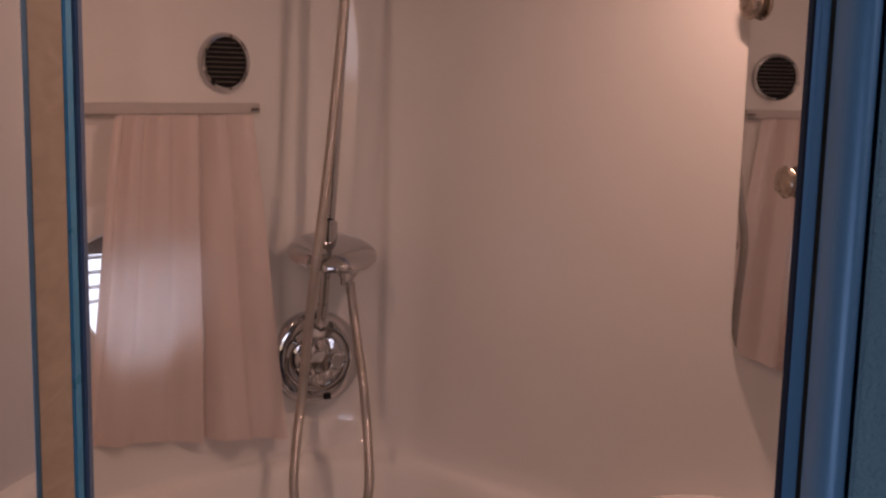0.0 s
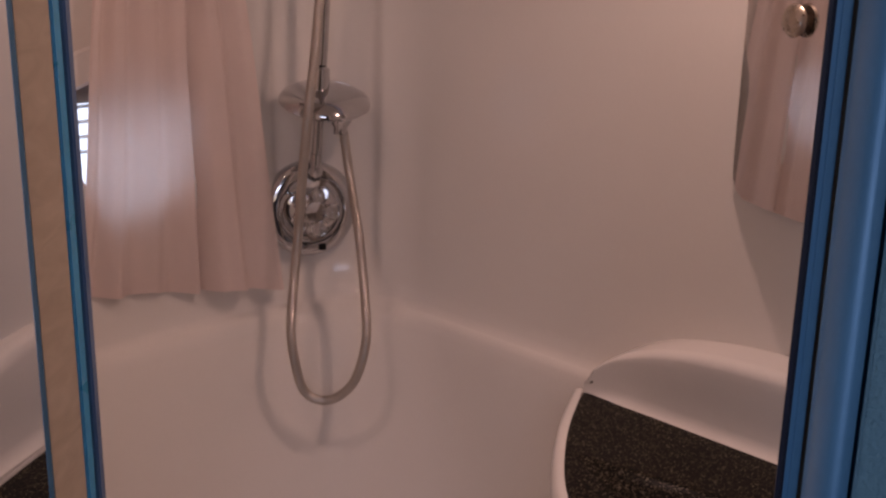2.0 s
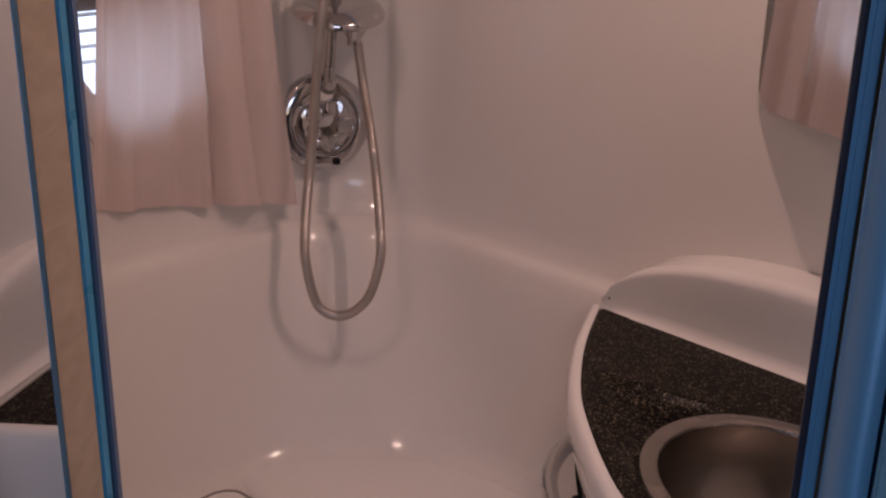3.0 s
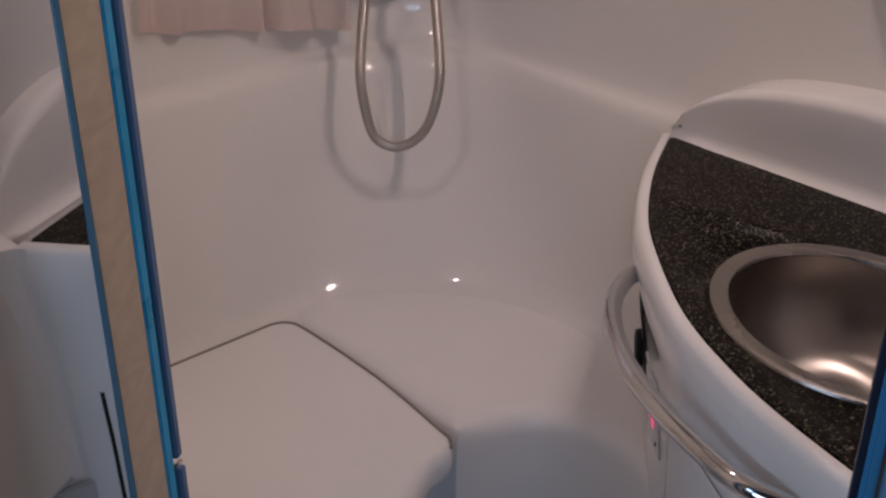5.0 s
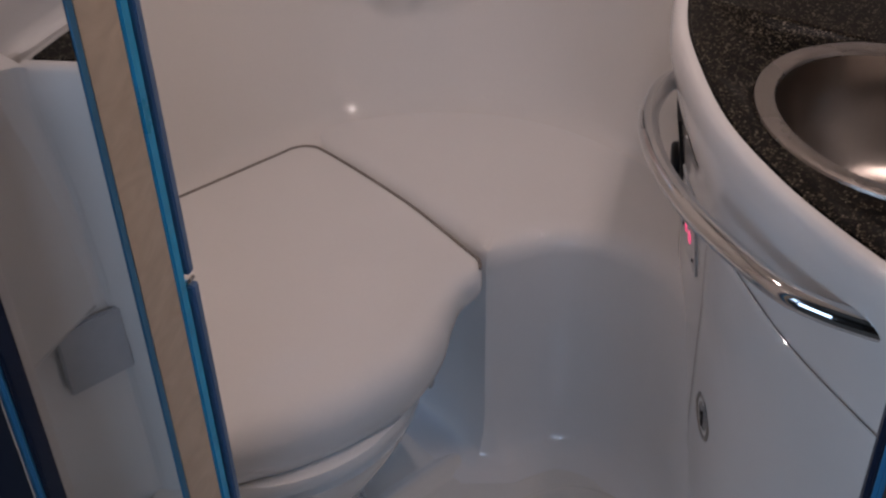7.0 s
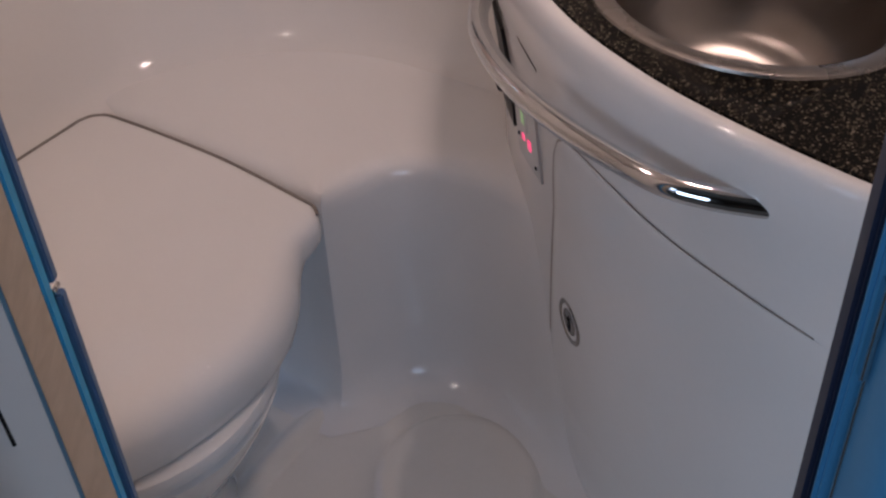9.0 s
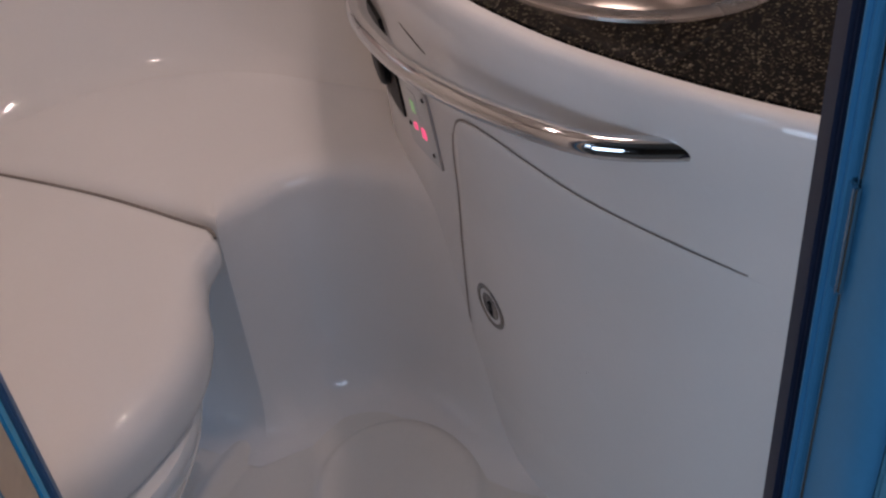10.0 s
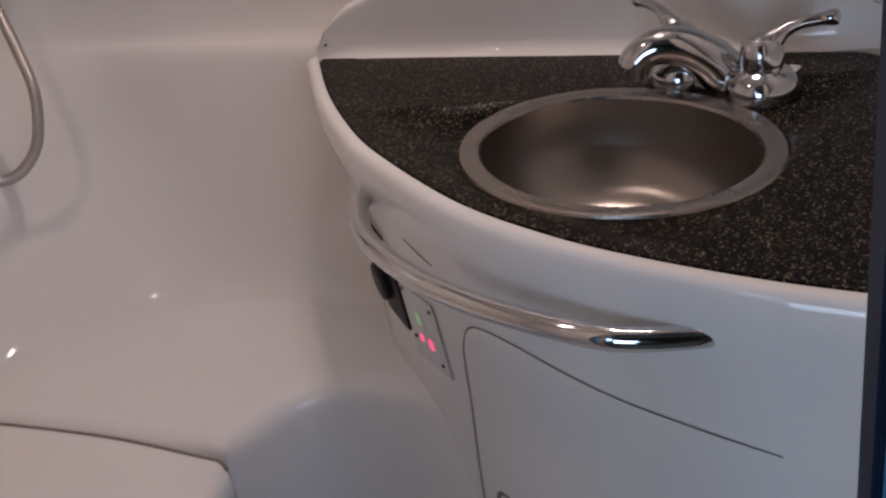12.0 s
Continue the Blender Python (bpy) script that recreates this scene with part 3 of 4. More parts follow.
part("door_gap", face_rings([closed_offset(DOOR, -0.002), [(s_ - 0.0045 * ease((0.475 - s_) / 0.03), z_) for s_, z_ in closed_offset(DOOR, 0.0030)]], [0.0007, 0.0007]), SEAM, cab, "thin grey shadow gap round the door")
lines = [DOOR, closed_offset(DOOR, -0.0005), closed_offset(DOOR, -0.002)]
outs = [0.0008, 0.0018, 0.0022]
for k in (0.94, 0.86, 0.76, 0.64, 0.5, 0.35, 0.2, 0.05, 0.001):
    lines.append([(0.67 + (a_ - 0.67) * k, 0.36 + (b_ - 0.36) * k) for a_, b_ in DOOR])
    outs.append(0.0023)
door = part("door", face_rings(lines, outs), GEL, cab, "white curved cabinet door")
p, nrm = on_face(0.483, 0.349, 0.002), face_normal(0.483, 0.349)
lock = part("lock", lathe([(0.0, 0.0006), (0.019, 0.0006), (0.0205, -0.0006), (0.0255, 0.0), (0.027, 0.0016), (0.031, 0.0016), (0.033, 0.0), (0.033, -0.003)], p, nrm, 32), BRUSHED, door, "round steel push lock")
bmk = tube([p + nrm * -0.0015 + Vector((0, 0, dz)) for dz in (-0.017, -0.009, -0.001, 0.006, 0.012)], [0.0025, 0.0045, 0.0042, 0.0055, 0.001], 10)
part("hinge_gap", tube([on_face(0.945, 0.19 + 0.05 * k, 0.0005) for k in range(9)], 0.003, 8), BLACK, cab, "narrow dark gap at the door's hinge edge")
part("keyhole", bmk, BLACK, cab, "black key slot")
# dark thread painted in for the shade of a small moulding fold
bm = tube([on_face(s, z, 0.0004) for s, z in [(0.405, 0.732), (0.42, 0.726), (0.44, 0.720), (0.458, 0.716)]], [0.0003, 0.0009, 0.0009, 0.0003], 8)
part("crease_shade", bm, GREY, cab, "thin dark line for the shade in a short moulding fold under the rim")

# backsplash with arched tops behind the worktop
def arch(p0, p1, depth, rise):
    """A vertical panel with a cove at its foot, an arched top edge and a ledge that runs back to the wall."""
    p0, p1 = Vector(p0), Vector(p1)
    t = (p1 - p0)
    back = Vector((-t.y, t.x)).normalized()
    rings = []
    n = 44
    for d, z, k in [(-0.016, 0.800, 0), (-0.016, 0.8235, 0), (-0.011, 0.8250, 0), (-0.006, 0.8285, 0), (-0.0025, 0.834, 0), (-0.0005, 0.842, 0), (0.0, 0.850, 0.2),
                    (0.0, 0.842, 0.60), (0.0, 0.832, 0.80), (0.001, 0.826, 0.90), (0.005, 0.8245, 0.96), (0.011, 0.8245, 0.99), (0.020, 0.8245, 1.0), (depth, 0.8245, 1.0)]:
        ring = []
        for i in range(n + 1):
            f = i / n
            h = rise * max(0.0, 1 - abs(2 * f - 1) ** 2.7) ** 0.55
            if d < 0:
                fade = min(1.0, f / 0.08, (1 - f) / 0.08)
                q = p0.lerp(p1, f) + back * d * fade
                ring.append((q.x, q.y, 0.80 + (z - 0.80) * (0.9 + 0.1 * fade)))
                continue
            q = p0.lerp(p1, f) + back * d
            ring.append((q.x, q.y, z + (h + 0.004) * k - (0.026 * max(0.0, 1 - k) * (1 - min(1.0, f / 0.08)) if k < 0.9 else 0)))
        rings.append(ring)
    bm = loft(rings)
    bmesh.ops.recalc_face_normals(bm, faces=bm.faces)
    return bm


splash = thing("backsplash", (0.53, 0.05, 0.8), "white moulded arched backsplash behind the worktop", "backsplash", kind="structure")
part("arch", arch((0.312, 0.271), (0.842, -0.259), 0.10, 0.118), GEL, splash)
part("arch", arch((0.846, -0.268), (0.482, -0.692), 0.10, 0.150), GEL, splash)

top_line = offset_line(ARC, 0.004)[1:-1]
worktop = single("countertop", prism(top_line + [(0.474, -0.655)] + corner((0.822, -0.268), Vector((-0.348, -0.387)), (-D45, D45), 0.055, 8) + [(0.318, 0.256)], 0.8125, 0.8245, 0.0035, 3), GRANITE,
                 "black speckled stone worktop on the white vanity", "countertop")

# sink: oval basin
SC, SA = Vector((0.445, -0.262)), radians(112)


def sink_ring(k, z):
    ax, ay = 0.176 * k, 0.149 * k
    if k > 0.86:
        ax, ay = 0.176 - 0.176 * (1 - k), 0.149 - 0.176 * (1 - k)
    out = []
    for j in range(56):
        a = 2 * math.pi * j / 56
        x, y = ax * math.cos(a), ay * math.sin(a)
        out.append((SC.x + x * math.cos(SA) - y * math.sin(SA), SC.y + x * math.sin(SA) + y * math.cos(SA), z))
    return out


cut = loft([sink_ring(0.9, 0.85), sink_ring(0.9, 0.75)], True, True)
bmesh.ops.recalc_face_normals(cut, faces=cut.faces)
cutter_mesh = finish(cut, "sink_hole", GREY)
cutter = new("sink_hole", cutter_mesh)
for target in (worktop, bpy.data.objects["deck"]):
    bo = target.modifiers.new("sink_hole", "BOOLEAN")
    bo.object, bo.operation, bo.solver = cutter, "DIFFERENCE", "EXACT"
dg = bpy.context.evaluated_depsgraph_get()
for target in (worktop, bpy.data.objects["deck"]):
    cutmesh = bpy.data.meshes.new_from_object(target.evaluated_get(dg))
    target.modifiers.clear()
    target.data = cutmesh
bpy.data.objects.remove(cutter)

sink = thing("sink", (SC.x, SC.y, 0.824), "oval brushed stainless steel basin set in the worktop", "sink")
part("rim", loft([sink_ring(1.0, 0.8242), sink_ring(0.992, 0.8272), (sink_ring(0.97, 0.8282)), sink_ring(0.90, 0.8275), sink_ring(0.875, 0.826), sink_ring(0.866, 0.8225)], True), BRUSHED, sink, "flat brushed steel rim")
bowl = []
for k in range(15):
    f = k / 14
    kk = 0.858 * math.cos(f * math.pi / 2) ** 0.62 if f < 1 else 0.06
    bowl.append(sink_ring(max(kk, 0.11), 0.8225 - 0.125 * math.sin(f * math.pi / 2)))
part("bowl", loft(bowl, True), SPUN, sink, "deep rounded steel bowl")
part("drain", lathe([(0.0, 0.001), (0.014, 0.001), (0.018, 0.003), (0.024, 0.002), (0.026, 0.0)], (SC.x, SC.y, 0.699), (0, 0, 1), 28), CHROME, sink)

# two-handled faucet
tap = thing("faucet", (0.615, -0.213, 0.8245), "chrome two-handle basin faucet with lever handles", "faucet")
TD = Vector((0.33, -0.944, 0)).normalized()
TF = Vector((-0.944, -0.33, 0)).normalized()
TS = Vector((-0.87, 0.49, 0)).normalized()
tc = Vector((0.617, -0.213, 0.8245))


def base_ring(k, z):
    out = []
    for j in range(48):
        a = 2 * math.pi * j / 48
        x, y = math.cos(a), math.sin(a)
        u = 0.052 * (1 if x > 0 else -1) * min(1, abs(x) * 3) + 0.034 * x * k
        v = 0.030 * y * k * (0.66 + 0.28 * min(1, abs(x) * 1.6))
        out.append(tc + TD * u + TF * v + Vector((0, 0, z)))
    return out


part("base", loft([base_ring(1.0, 0.0), base_ring(1.0, 0.010), base_ring(0.96, 0.018), base_ring(0.8, 0.024), base_ring(0.4, 0.027), base_ring(0.05, 0.028)], True, True), CHROME, tap, "oval chrome base plate")
sp = spline([tc + Vector((0, 0, 0.016)) - TS * 0.005, tc + TS * 0.010 + Vector((0, 0, 0.034)), tc + TS * 0.036 + Vector((0, 0, 0.052)), tc + TS * 0.068 + Vector((0, 0, 0.056)), tc + TS * 0.089 + Vector((0, 0, 0.044)), tc + TS * 0.093 + Vector((0, 0, 0.030))], 7)
part("spout", tube(sp, [0.028 - 0.009 * min(1, k / 24) for k in range(len(sp))], 20), CHROME, tap, "low arched chrome spout")
e = tc + TS * 0.093
part("aerator", lathe([(0.0, 0.0), (0.0145, 0.0), (0.0175, 0.003), (0.0175, 0.012), (0.0, 0.012)], (e.x, e.y, 0.8245 + 0.022), (0, 0, 1), 24), CHROME, tap)
for sgn in (-1, 1):
    hc = tc + TD * 0.052 * sgn
    part("handle_base", lathe([(0.0385, 0.001), (0.0390, 0.010), (0.0375, 0.019), (0.032, 0.027), (0.0245, 0.031), (0.0225, 0.0325), (0.0222, 0.036), (0.0235, 0.0375), (0.0232, 0.050), (0.0205, 0.061), (0.0135, 0.068), (0.0, 0.071)], hc, (0, 0, 1), 28), CHROME, tap, "bell-shaped chrome handle hub")
    away = Vector((0.86, -0.5, 0)) if sgn > 0 else Vector((0.0, 1.0, 0))
    lv = spline([hc + Vector((0, 0, 0.048)), hc + away * 0.014 + Vector((0, 0, 0.064)), hc + away * 0.036 + Vector((0, 0, 0.076)), hc + away * 0.068 + Vector((0, 0, 0.079)), hc + away * 0.080 + Vector((0, 0, 0.079))], 6)
    rad = [0.017, 0.0165, 0.016, 0.015, 0.014, 0.013, 0.012, 0.0105, 0.009, 0.008, 0.0075, 0.007, 0.0068, 0.0066, 0.0065, 0.0065, 0.0066, 0.0068, 0.0075, 0.0085, 0.0088, 0.0088, 0.0086, 0.008, 0.005]
    part("lever", tube(lv, rad[:len(lv)], 16), CHROME, tap, "curved chrome lever with a knobbed end")
single("soap_tab", box((0.020, 0.014, 0.003), (0.704, -0.231, 0.8262), 0.5, 0.0012), PLATE, "small white tab lying on the worktop", "soap")

# grab rail
rail = thing("grab_rail", (0.21, -0.2, 0.76), "polished stainless steel grab rail curved along the vanity front", "grab rail")
RP = [(0.264, -0.036, 0.764), (0.242, -0.050, 0.763), (0.218, -0.078, 0.760), (0.200, -0.128, 0.758), (0.196, -0.192, 0.759), (0.205, -0.268, 0.760), (0.227, -0.342, 0.761), (0.258, -0.41, 0.762), (0.290, -0.462, 0.762), (0.320, -0.489, 0.762), (0.350, -0.507, 0.762), (0.370, -0.517, 0.762)]
rp = spline(RP, 8)
part("bar", tube(rp, 0.0115, 20), STEEL, rail)
for i, j in ((0, 1),):
    a, b = Vector(RP[i]), Vector(RP[j])
    d = (b - a).normalized()
    q = a.lerp(b, 0.72)
    part("collar", lathe([(0.0116, 0.0), (0.0138, 0.0005), (0.0138, 0.004), (0.0116, 0.005)], q, d, 28), STEEL, rail)

# control panel under the rail
def face_plate(s0, s1, z0, z1, out, thick, nn=6):
    rows = [[on_face(s0 + (s1 - s0) * k / nn, z0 + (z1 - z0) * j / nn, out) for k in range(nn + 1)] for j in range(nn + 1)]
    bm = loft(rows)
    ed = [e for e in bm.edges if e.is_boundary]
    r = bmesh.ops.extrude_edge_only(bm, edges=ed)
    n_ = face_normal((s0 + s1) / 2, (z0 + z1) / 2)
    for v in r["geom"]:
        if isinstance(v, bmesh.types.BMVert):
            v.co -= n_ * thick
    bmesh.ops.recalc_face_normals(bm, faces=bm.faces)
    return bm


panel = thing("control_panel", on_face(0.36, 0.57), "small pale switch panel with red and green indicator lights", "control panel")
part("plate", face_plate(0.315, 0.402, 0.518, 0.632, 0.003, 0.004), PLATE, panel, "pale plastic plate")
part("bezel", face_plate(0.402, 0.4035, 0.518, 0.632, 0.0034, 0.004), TRACK, panel, "thin grey edge line")
for s, z in ((0.325, 0.622), (0.392, 0.617), (0.388, 0.533), (0.327, 0.550)):
    part("screw", lathe([(0.0, 0.0018), (0.002, 0.0016), (0.0032, 0.0)], on_face(s, z, 0.0032), face_normal(s, z), 14), BLACK, panel, "small black screw")
for s, z, w, h, m_, lab in ((0.352, 0.588, 0.012, 0.018, LED_GREEN, "green indicator"), (0.347, 0.556, 0.008, 0.009, LED_RED, "red indicator"), (0.370, 0.556, 0.010, 0.014, LED_RED, "red indicator")):
    part("indicator", face_plate(s - w / 2, s + w / 2, z - h / 2, z + h / 2, 0.0042, 0.002, 3), m_, panel, lab)
part("switch", face_plate(0.338, 0.366, 0.572, 0.612, 0.0037, 0.002, 3), PLATE, panel)

clipper = thing("hose_outlet", on_face(0.27, 0.57), "black plastic outlet fitting with a bracket", "outlet")
part("bracket", face_plate(0.232, 0.308, 0.548, 0.690, 0.005, 0.008, 4), BLACK, clipper)
p, nrm = on_face(0.254, 0.600, 0.006), face_normal(0.254, 0.600)
part("cap", lathe([(0.027, 0.0), (0.027, 0.006), (0.024, 0.009), (0.013, 0.010), (0.0, 0.009)], p, nrm, 26), BLACK, clipper, "round black cap")

# ---- toilet ----
lid_pts = [(-0.298, 0.309), (-0.261, 0.287), (-0.123, 0.150), (-0.02, 0.024), (-0.002, 0.000), (0.001, -0.026), (-0.010, -0.042), (-0.026, -0.062), (-0.036, -0.098), (-0.043, -0.140), (-0.062, -0.196), (-0.093, -0.245), (-0.145, -0.295), (-0.203, -0.335), (-0.262, -0.362), (-0.32, -0.382), (-0.40, -0.390), (-0.50, -0.365), (-0.60, -0.31), (-0.68, -0.20), (-0.69, -0.07), (-0.60, 0.027), (-0.473, 0.154), (-0.346, 0.282), (-0.325, 0.302)]
lid_line = [tuple(p) for p in spline([Vector(p) for p in lid_pts], 5, True)]


def front(p):
    """0 along the hidden back of the lid, 1 along its rolled front edge."""
    return ease((-(p[0] * -0.35 + p[1]) + 0.02) / 0.16)


lid = thing("seat_lid", (-0.3, -0.05, 0.41), "glossy white moulded lid with a rolled front edge over the toilet", "lid")
rings = []
centre = (-0.32, -0.05)
for d, dz in [(-0.014, -0.076), (-0.006, -0.074), (-0.002, -0.066), (0.0, -0.052), (0.0, -0.034), (-0.002, -0.023), (-0.006, -0.0145), (-0.013, -0.0065), (-0.026, -0.0015), (-0.045, 0.0)]:
    ring = []
    for p, q in zip(lid_line, closed_offset(lid_line, -d)):
        f = front(p)
        w = 0.35 + 0.65 * f
        x, y = Vector(p).lerp(Vector(q), w)
        ring.append((x, y, 0.450 + dz * (0.45 + 0.55 * f) - 0.006 * f * ease((0.03 + d) / 0.03)))
    rings.append(ring)
for k in (0.75, 0.5, 0.25, 0.02):
    rings.append([(centre[0] + (x - centre[0]) * k, centre[1] + (y - centre[1]) * k, 0.450 + 0.004 * (1 - k)) for x, y, z in rings[9]])
bm = loft(rings, True, True)
bmesh.ops.recalc_face_normals(bm, faces=bm.faces)
part("lid_shell", bm, GEL, lid)
groove = [p for p in closed_offset(lid_line, 0.0022)]
seam = [(x, y, 0.447) for x, y in groove]
runs = [seam[i] for i in range(len(seam)) if front(lid_line[i]) < 0.2]
start = max(range(len(runs)), key=lambda i: math.dist(runs[i], runs[i - 1]))
runs = runs[start:] + runs[:start]
part("seal", tube(runs, 0.0024, 8), SEAM, lid, "thin grey seal round the lid")
hp_ = Vector((-0.070, -0.152, 0.354))
part("catch", lathe([(0.0, 0.012), (0.008, 0.010), (0.010, 0.0), (0.010, -0.04)], hp_, (0.8, -0.5, 0.1), 18), CHROME, lid, "small chrome catch")
part("catch_tab", box((0.012, 0.012, 0.03), hp_ + Vector((-0.016, -0.002, -0.006)), 0.6, 0.003), BLACK, lid, "black catch tab")

wc_ = thing("toilet", (-0.30, -0.12, 0), "white ceramic marine toilet under the moulded lid", "toilet")


def bowl_ring(k, z):
    out = []
    for j in range(48):
        a = 2 * math.pi * j / 48
        x, y = 0.222 * k * math.cos(a), 0.245 * k * math.sin(a)
        out.append((-0.298 + x * 0.94 - y * 0.34, -0.125 + x * 0.34 + y * 0.94, max(FLOOR_Z + 0.001, z - 0.022)))
    return out


part("bowl", loft([bowl_ring(0.56, 0.001), bowl_ring(0.55, 0.064), bowl_ring(0.51, 0.10), bowl_ring(0.53, 0.15), bowl_ring(0.64, 0.20), bowl_ring(0.77, 0.25), bowl_ring(0.89, 0.30), bowl_ring(0.96, 0.335), bowl_ring(0.99, 0.355), bowl_ring(0.97, 0.362), bowl_ring(0.8, 0.362), bowl_ring(0.7, 0.33), bowl_ring(0.4, 0.2)], True), CERAMIC, wc_)
part("seat", loft([bowl_ring(0.98, 0.366), bowl_ring(1.0, 0.370), bowl_ring(1.005, 0.380), bowl_ring(0.99, 0.388), bowl_ring(0.95, 0.391), bowl_ring(0.7, 0.390), bowl_ring(0.66, 0.380), bowl_ring(0.66, 0.366)], True), CERAMIC, wc_, "white plastic seat ring")
part("foot_bolt", lathe([(0.012, 0.0), (0.012, 0.01), (0.008, 0.018), (0.0, 0.02)], (-0.175, -0.275, FLOOR_Z + 0.001), (0, 0, 1), 16), BLACK, wc_, "dark bolt at the toilet foot")

# ---- shower ----
shower = thing("shower_set", (-0.125, 0.55, 0.7), "chrome hand shower with a looped metal hose on a riser pole", "shower")
part("riser_pole", tube([(-0.098, 0.60, 1.955), (-0.112, 0.605, 1.69), (-0.135, 0.62, 1.32), (-0.152, 0.635, 1.10)], 0.0095, 16), CHROME, shower, "slim chrome riser pole")
hose = spline([(-0.086, 0.565, 1.955), (-0.106, 0.55, 1.69), (-0.124, 0.55, 1.488), (-0.140, 0.535, 1.32), (-0.151, 0.525, 1.226), (-0.166, 0.54, 1.10), (-0.177, 0.55, 0.989), (-0.190, 0.55, 0.86), (-0.192, 0.55, 0.79), (-0.178, 0.55, 0.712), (-0.160, 0.55, 0.684), (-0.131, 0.55, 0.675), (-0.100, 0.55, 0.688), (-0.073, 0.55, 0.722), (-0.055, 0.55, 0.79), (-0.055, 0.55, 0.86), (-0.066, 0.55, 0.991), (-0.082, 0.55, 1.10), (-0.093, 0.55, 1.185)], 8)
FREE = Vector((0.06, -1.36, 1.50))
def hose_depth(i, p):
    """How far the hose swings out from the wall: its long strand passes before the shower head, its short one ends under it."""
    loop = 0.040 * ease((1.0 - p.z) / 0.25)
    return loop - 0.045 * ease((p.z - 0.98) / 0.15) if i > 0.6 * len(hose) else loop


hose = [p.lerp(FREE, hose_depth(i, p)) for i, p in enumerate(hose)]
part("hose", tube(hose, 0.0085, 12), HOSE, shower, "grey ribbed metal hose")
hx = Vector((0.10, -0.24, 1.0)).normalized()
hc = Vector((-0.124, 0.535, 1.241)).lerp(FREE, -0.045)
part("head", lathe([(0.0, -0.013), (0.05, -0.013), (0.074, -0.010), (0.083, -0.003), (0.0825, 0.002), (0.077, 0.009), (0.060, 0.018), (0.03, 0.024), (0.0, 0.026)], hc, hx, 44), CHROME, shower, "flat round chrome shower head")
part("neck", lathe([(0.012, -0.045), (0.0125, -0.034), (0.020, -0.022), (0.027, -0.008), (0.020, 0.0)], Vector((-0.097, 0.545, 1.225)).lerp(FREE, -0.045), (0.05, 0.0, 1.0), 24), CHROME, shower, "tapered chrome neck")
part("slider", lathe([(0.010, -0.03), (0.016, -0.026), (0.018, 0.0), (0.016, 0.026), (0.010, 0.03)], (-0.140, 0.615, 1.262), (0.06, -0.03, 1), 20), CHROME, shower, "chrome pole slider")
part("elbow", tube(spline([(-0.150, 0.632, 1.13), (-0.153, 0.638, 1.10), (-0.156, 0.66, 1.083), (-0.160, 0.70, 1.08)], 6), [0.0105] * 7 + [0.014] * 5 + [0.013] * 7, 16), CHROME, shower, "chrome elbow at the pole foot")

valve = thing("shower_valve", (-0.166, 0.69, 1.0), "round chrome shower mixing valve with a clear knob", "valve")
VN = Vector((0.36, -0.92, 0.06)).normalized()
vc = Vector((-0.171, 0.688, 1.012))
part("escutcheon", lathe([(0.092, -0.012), (0.092, 0.004), (0.088, 0.012), (0.077, 0.017), (0.066, 0.018), (0.064, 0.013), (0.060, 0.012), (0.040, 0.016), (0.030, 0.022), (0.0, 0.023)], vc, VN, 48), CHROME, valve, "domed chrome wall plate")
part("hub", lathe([(0.026, 0.02), (0.027, 0.03), (0.024, 0.04), (0.019, 0.046), (0.0, 0.047)], vc, VN, 30), CHROME, valve)
q = Vector((0, 0, 1)).rotation_difference(VN)
for k in range(5):
    a = 2 * math.pi * k / 5 + 0.3
    pc = vc + q @ Vector((0.034 * math.cos(a), 0.034 * math.sin(a), 0.040))
    bm = bmesh.new()
    bmesh.ops.create_icosphere(bm, subdivisions=2, radius=0.0175)
    for f in bm.faces:
        f.smooth = True
    bmesh.ops.transform(bm, matrix=Matrix.Translation(pc) @ q.to_matrix().to_4x4() @ Matrix.Diagonal((1, 1, 0.75, 1)), verts=bm.verts)
    part("knob_lobe", bm, GLASS, valve, "clear acrylic knob lobe")
tri = vc + q @ Vector((0.045, -0.062, 0.019))
part("pointer", box((0.014, 0.003, 0.012), tri, math.atan2(VN.y, VN.x) + math.pi / 2, 0.001), BLACK, valve, "small black pointer")

# ---- wall fittings ----
VC = Vector((-0.3205, 0.5665, 1.571)) + WN * 0.002
vent = thing("wall_vent", VC, "round chrome ventilation grille with dark slats", "vent")
part("ring", lathe([(0.0515, -0.004), (0.0515, 0.004), (0.049, 0.009), (0.044, 0.010), (0.0415, 0.007), (0.041, 0.0)], VC, WN, 44), CHROME, vent, "polished chrome ring")
part("backing", lathe([(0.0, 0.0015), (0.0412, 0.0015), (0.0412, -0.001)], VC, WN, 40), BLACK, vent, "black opening")
for k in range(9):
    h = -0.034 + 0.0085 * k
    w = 2 * math.sqrt(0.041 ** 2 - h ** 2) - 0.001
    cc = VC + WN * 0.006
    part("slat", box((w, 0.0030, 0.0007), (cc.x, cc.y, VC.z + h), radians(45), 0.0003, Matrix.Rotation(radians(38), 4, "X")), GREY, vent)
part("screw", lathe([(0.0, 0.003), (0.003, 0.0025), (0.004, 0.0)], VC - WT * 0.0465 + WN * 0.009 - Vector((0, 0, 0.012)), WN, 12), STEEL, vent)

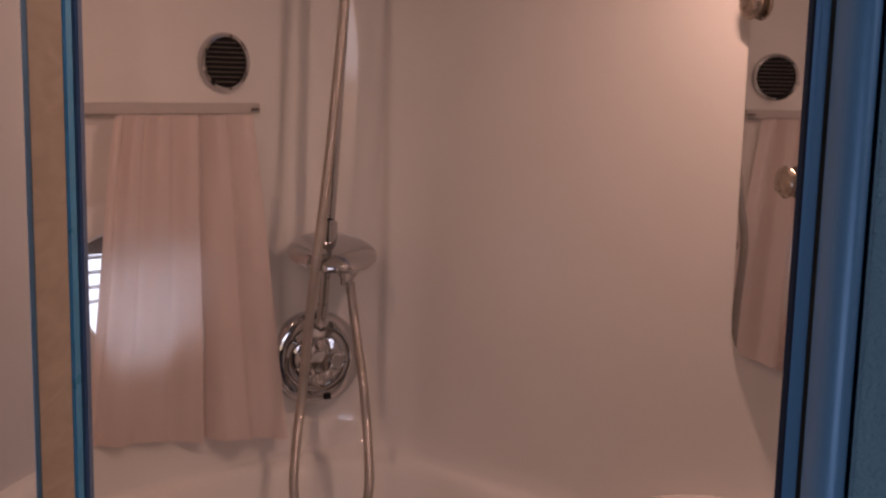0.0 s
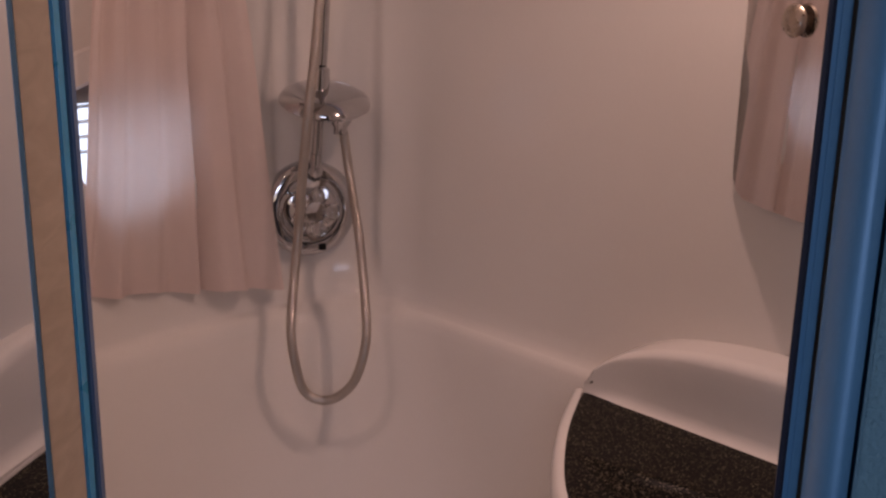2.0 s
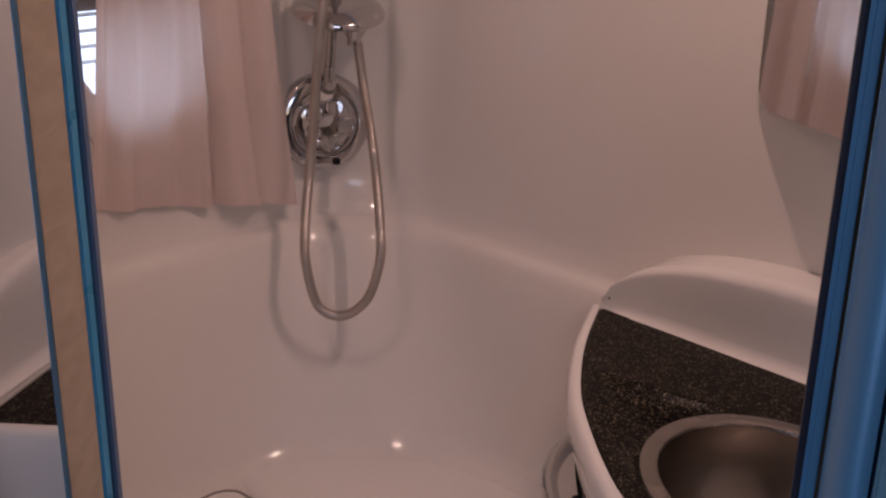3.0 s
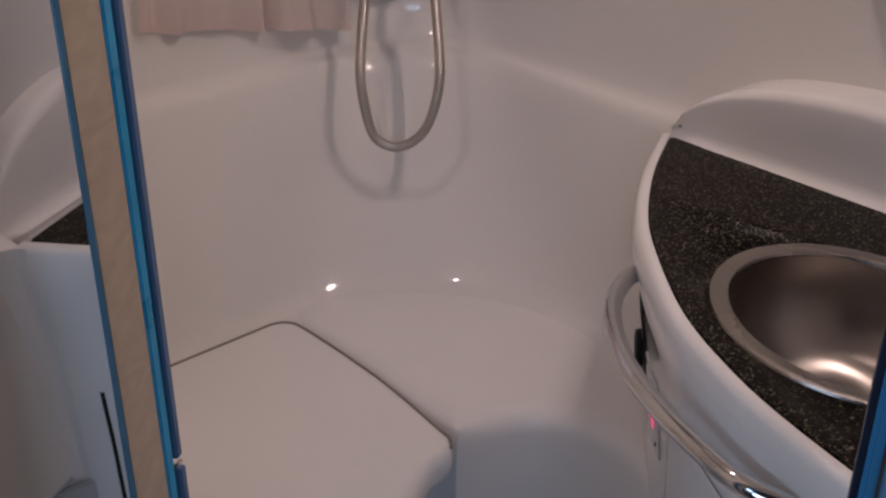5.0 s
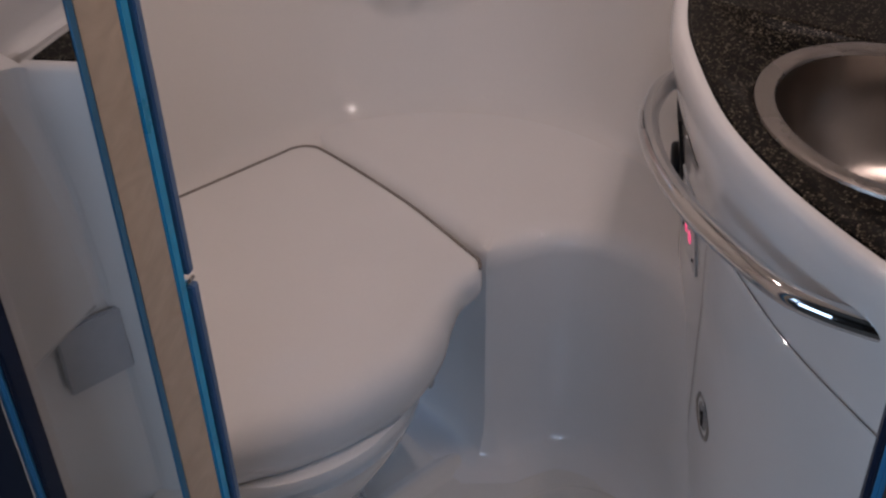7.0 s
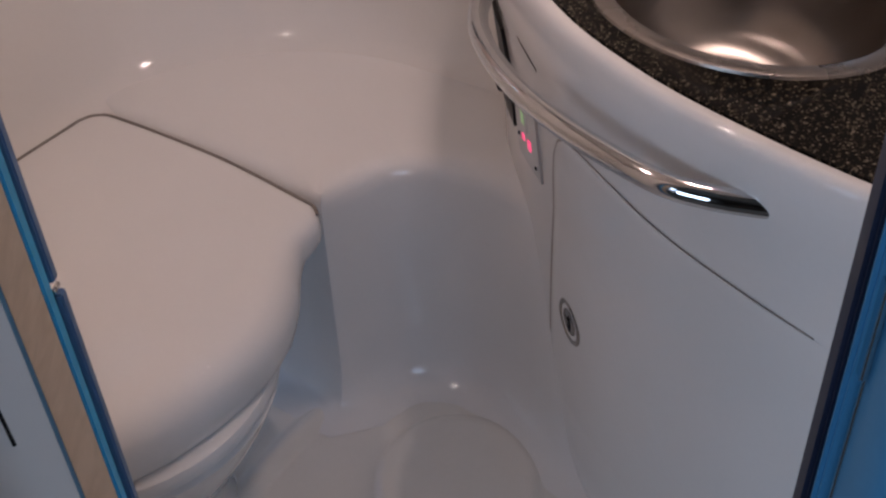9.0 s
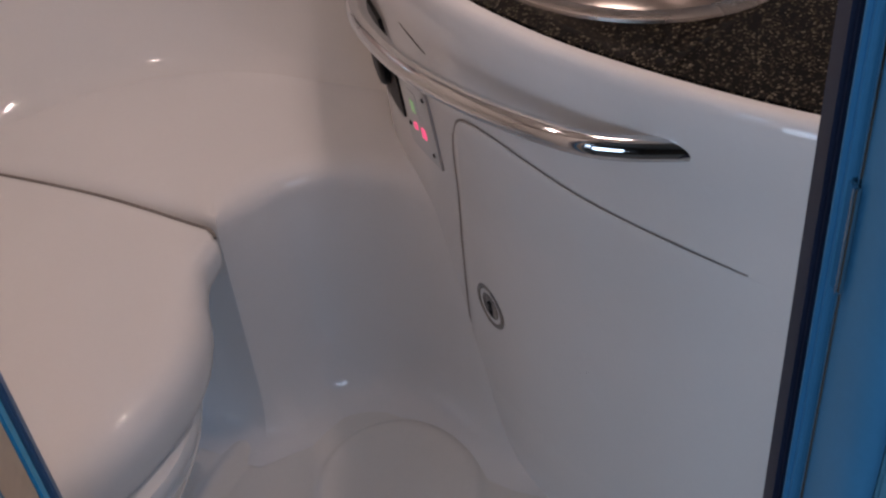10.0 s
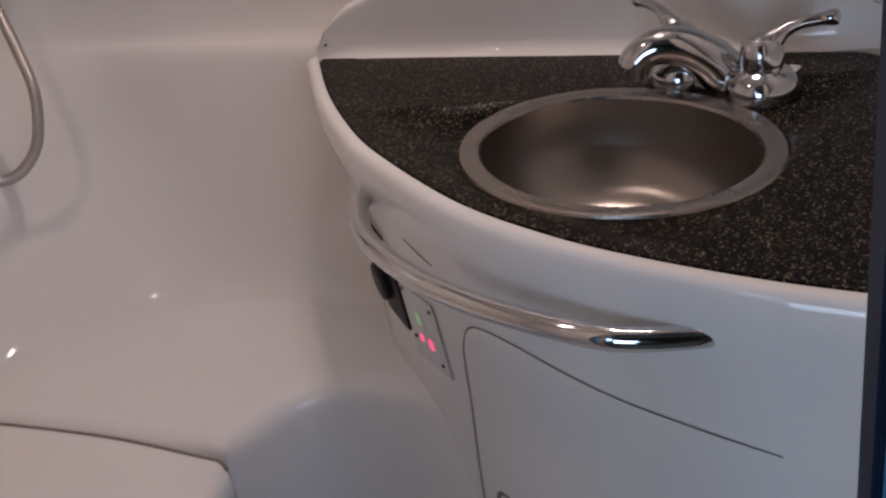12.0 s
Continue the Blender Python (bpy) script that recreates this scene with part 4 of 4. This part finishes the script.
track = thing("curtain_track", (-0.45, 0.41, 1.487), "slim grey plastic curtain track on the wall", "curtain track")
ta, tb = Vector((-0.62, 0.258, 1.494)), Vector((-0.266, 0.603, 1.490))
tm = (ta + tb) / 2
part("channel", box(((tb - ta).length, 0.018, 0.019), tm - Vector((0, 0, 0.001)), math.atan2((tb - ta).y, (tb - ta).x), 0.002), TRACK, track)
part("end_cap", box((0.022, 0.018, 0.010), tb - (tb - ta).normalized() * 0.012 - Vector((0, 0, 0.001)), math.atan2((tb - ta).y, (tb - ta).x), 0.002), GREY, track)

cur = thing("window_curtain", (-0.37, 0.47, 0.9), "pleated pale pink curtain hanging half across the porthole", "curtain")
rows = []
NU = 150
for j in range(31):
    v = j / 30
    a = Vector((-0.458, 0.381)).lerp(Vector((-0.500, 0.340)), v ** 0.8)
    b = Vector((-0.272, 0.567)).lerp(Vector((-0.216, 0.623)), v)
    row = []
    for i in range(NU + 1):
        u = i / NU
        dens = u ** 0.8
        ph = 2 * math.pi * (dens * 5.4)
        amp = (0.0135 - 0.0045 * v) * (0.55 + 0.45 * ease((u - 0.3) / 0.25)) * (0.65 + 0.5 * math.sin(u * 5.1 + 1.0) ** 2)
        wave = 1.15 * math.sin(ph) + 0.28 * math.sin(2 * ph + 1.3 + v) + 0.5 * noise.noise((u * 6, v * 2.2, 0.3))
        fold = 0.020 * ease(v / 0.5) * math.exp(-((u - 0.60) / 0.024) ** 2)
        p = a.lerp(b, u + 0.006 * math.sin(ph + 1.2) * v)
        o = amp * wave - fold + v ** 3 * (0.021 * ease((u - 0.50) / 0.18) - 0.021) + 0.012 * ease(v / 0.4) * math.exp(-((u - 0.655) / 0.03) ** 2)
        z = 1.481 - (1.481 - (0.935 - 0.062 * u + 0.003 * math.sin(ph * 0.5 + 0.8))) * v
        row.append((p.x + D45 * o, p.y - D45 * o, z))
    rows.append(row)
part("cloth", loft(rows), CLOTH, cur, "pale pink pleated cloth")
rows_hem = [[(x + D45 * 0.0012, y - D45 * 0.0012, z) for x, y, z in rows[k]] for k in (29, 30)]
part("hem", loft(rows_hem), CLOTH, cur)

# mirror over the vanity
RN = Vector((-0.917, -0.398, 0)).normalized()
RT = Vector((0.398, -0.917, 0)).normalized()
mo = Vector((0.503, 0.197, 0.0))
outline = [(0.0, 1.90), (0.0, 1.215), (0.002, 1.190), (0.010, 1.174), (0.026, 1.164), (0.074, 1.161), (0.14, 1.160), (0.42, 1.160), (0.42, 1.90)]
bm = bmesh.new()
f_ = [bm.verts.new(mo + RT * u + Vector((0, 0, z)) + RN * 0.004) for u, z in outline]
face = bm.faces.new(f_)
r = bmesh.ops.extrude_face_region(bm, geom=[face])
bmesh.ops.translate(bm, verts=[v for v in r["geom"] if isinstance(v, bmesh.types.BMVert)], vec=-RN * 0.006)
bmesh.ops.recalc_face_normals(bm, faces=bm.faces)
mir = thing("wall_mirror", mo + Vector((0.1, -0.1, 1.15)), "frameless mirror on a shallow wall cabinet above the vanity", "mirror")
part("glass", bm, MIRROR, mir)
e1, e2 = mo + RT * 0.42, mo + RT * 0.002
# the unseen fill out to the corner is added to shade the backsplash
part("cabinet_body", prism([(e2.x, e2.y), (e1.x, e1.y), (0.80, -0.362), (0.895, -0.232), (0.522, 0.188)], 1.16, 1.90), LINER, mir, "white cabinet body behind the glass, its unseen corner filled to shade the backsplash")
for u, z in ((0.108, 1.423), (0.010, 1.664)):
    c = mo + RT * u + Vector((0, 0, z)) + RN * 0.004
    kn = thing("mirror_knob", c, "satin nickel round knob on the mirror", "knob", "knobs on the mirror")
    part("stem", lathe([(0.009, 0.0), (0.008, 0.004), (0.010, 0.006)], c, RN, 18), KNOB, kn)
    part("dome", lathe([(0.010, 0.006), (0.021, 0.007), (0.0225, 0.010), (0.019, 0.015), (0.011, 0.018), (0.0, 0.019)], c, RN, 26), KNOB, kn)

bar = thing("vanity_light", (BULBS[1][0], BULBS[1][1], 1.9), "slim white ceiling light bar with four warm bulbs before the mirror", "ceiling light")
ba, bb = Vector(BULBS[0]), Vector(BULBS[3])
part("housing", box(((bb - ba).length + 0.09, 0.045, 0.026), (ba + bb) / 2 + Vector((0, 0, 0.027)), math.atan2((bb - ba).y, (bb - ba).x), 0.005), PLATE, bar)
for b_ in BULBS:
    part("bulb_ring", lathe([(0.010, 0.014), (0.014, 0.012), (0.015, 0.004), (0.0145, 0.002)], b_, (0, 0, 1), 24), CHROME, bar, "small chrome bulb ring")
lampb = thing("ceiling_lamp", (CEILING_LAMP[0], CEILING_LAMP[1], 1.955), "round chrome-rimmed ceiling lamp", "ceiling light")
part("bulb_ring", lathe([(0.029, 0.018), (0.040, 0.016), (0.044, 0.006), (0.040, 0.001), (0.029, 0.002)], CEILING_LAMP, (0, 0, 1), 28), CHROME, lampb, "chrome rim")
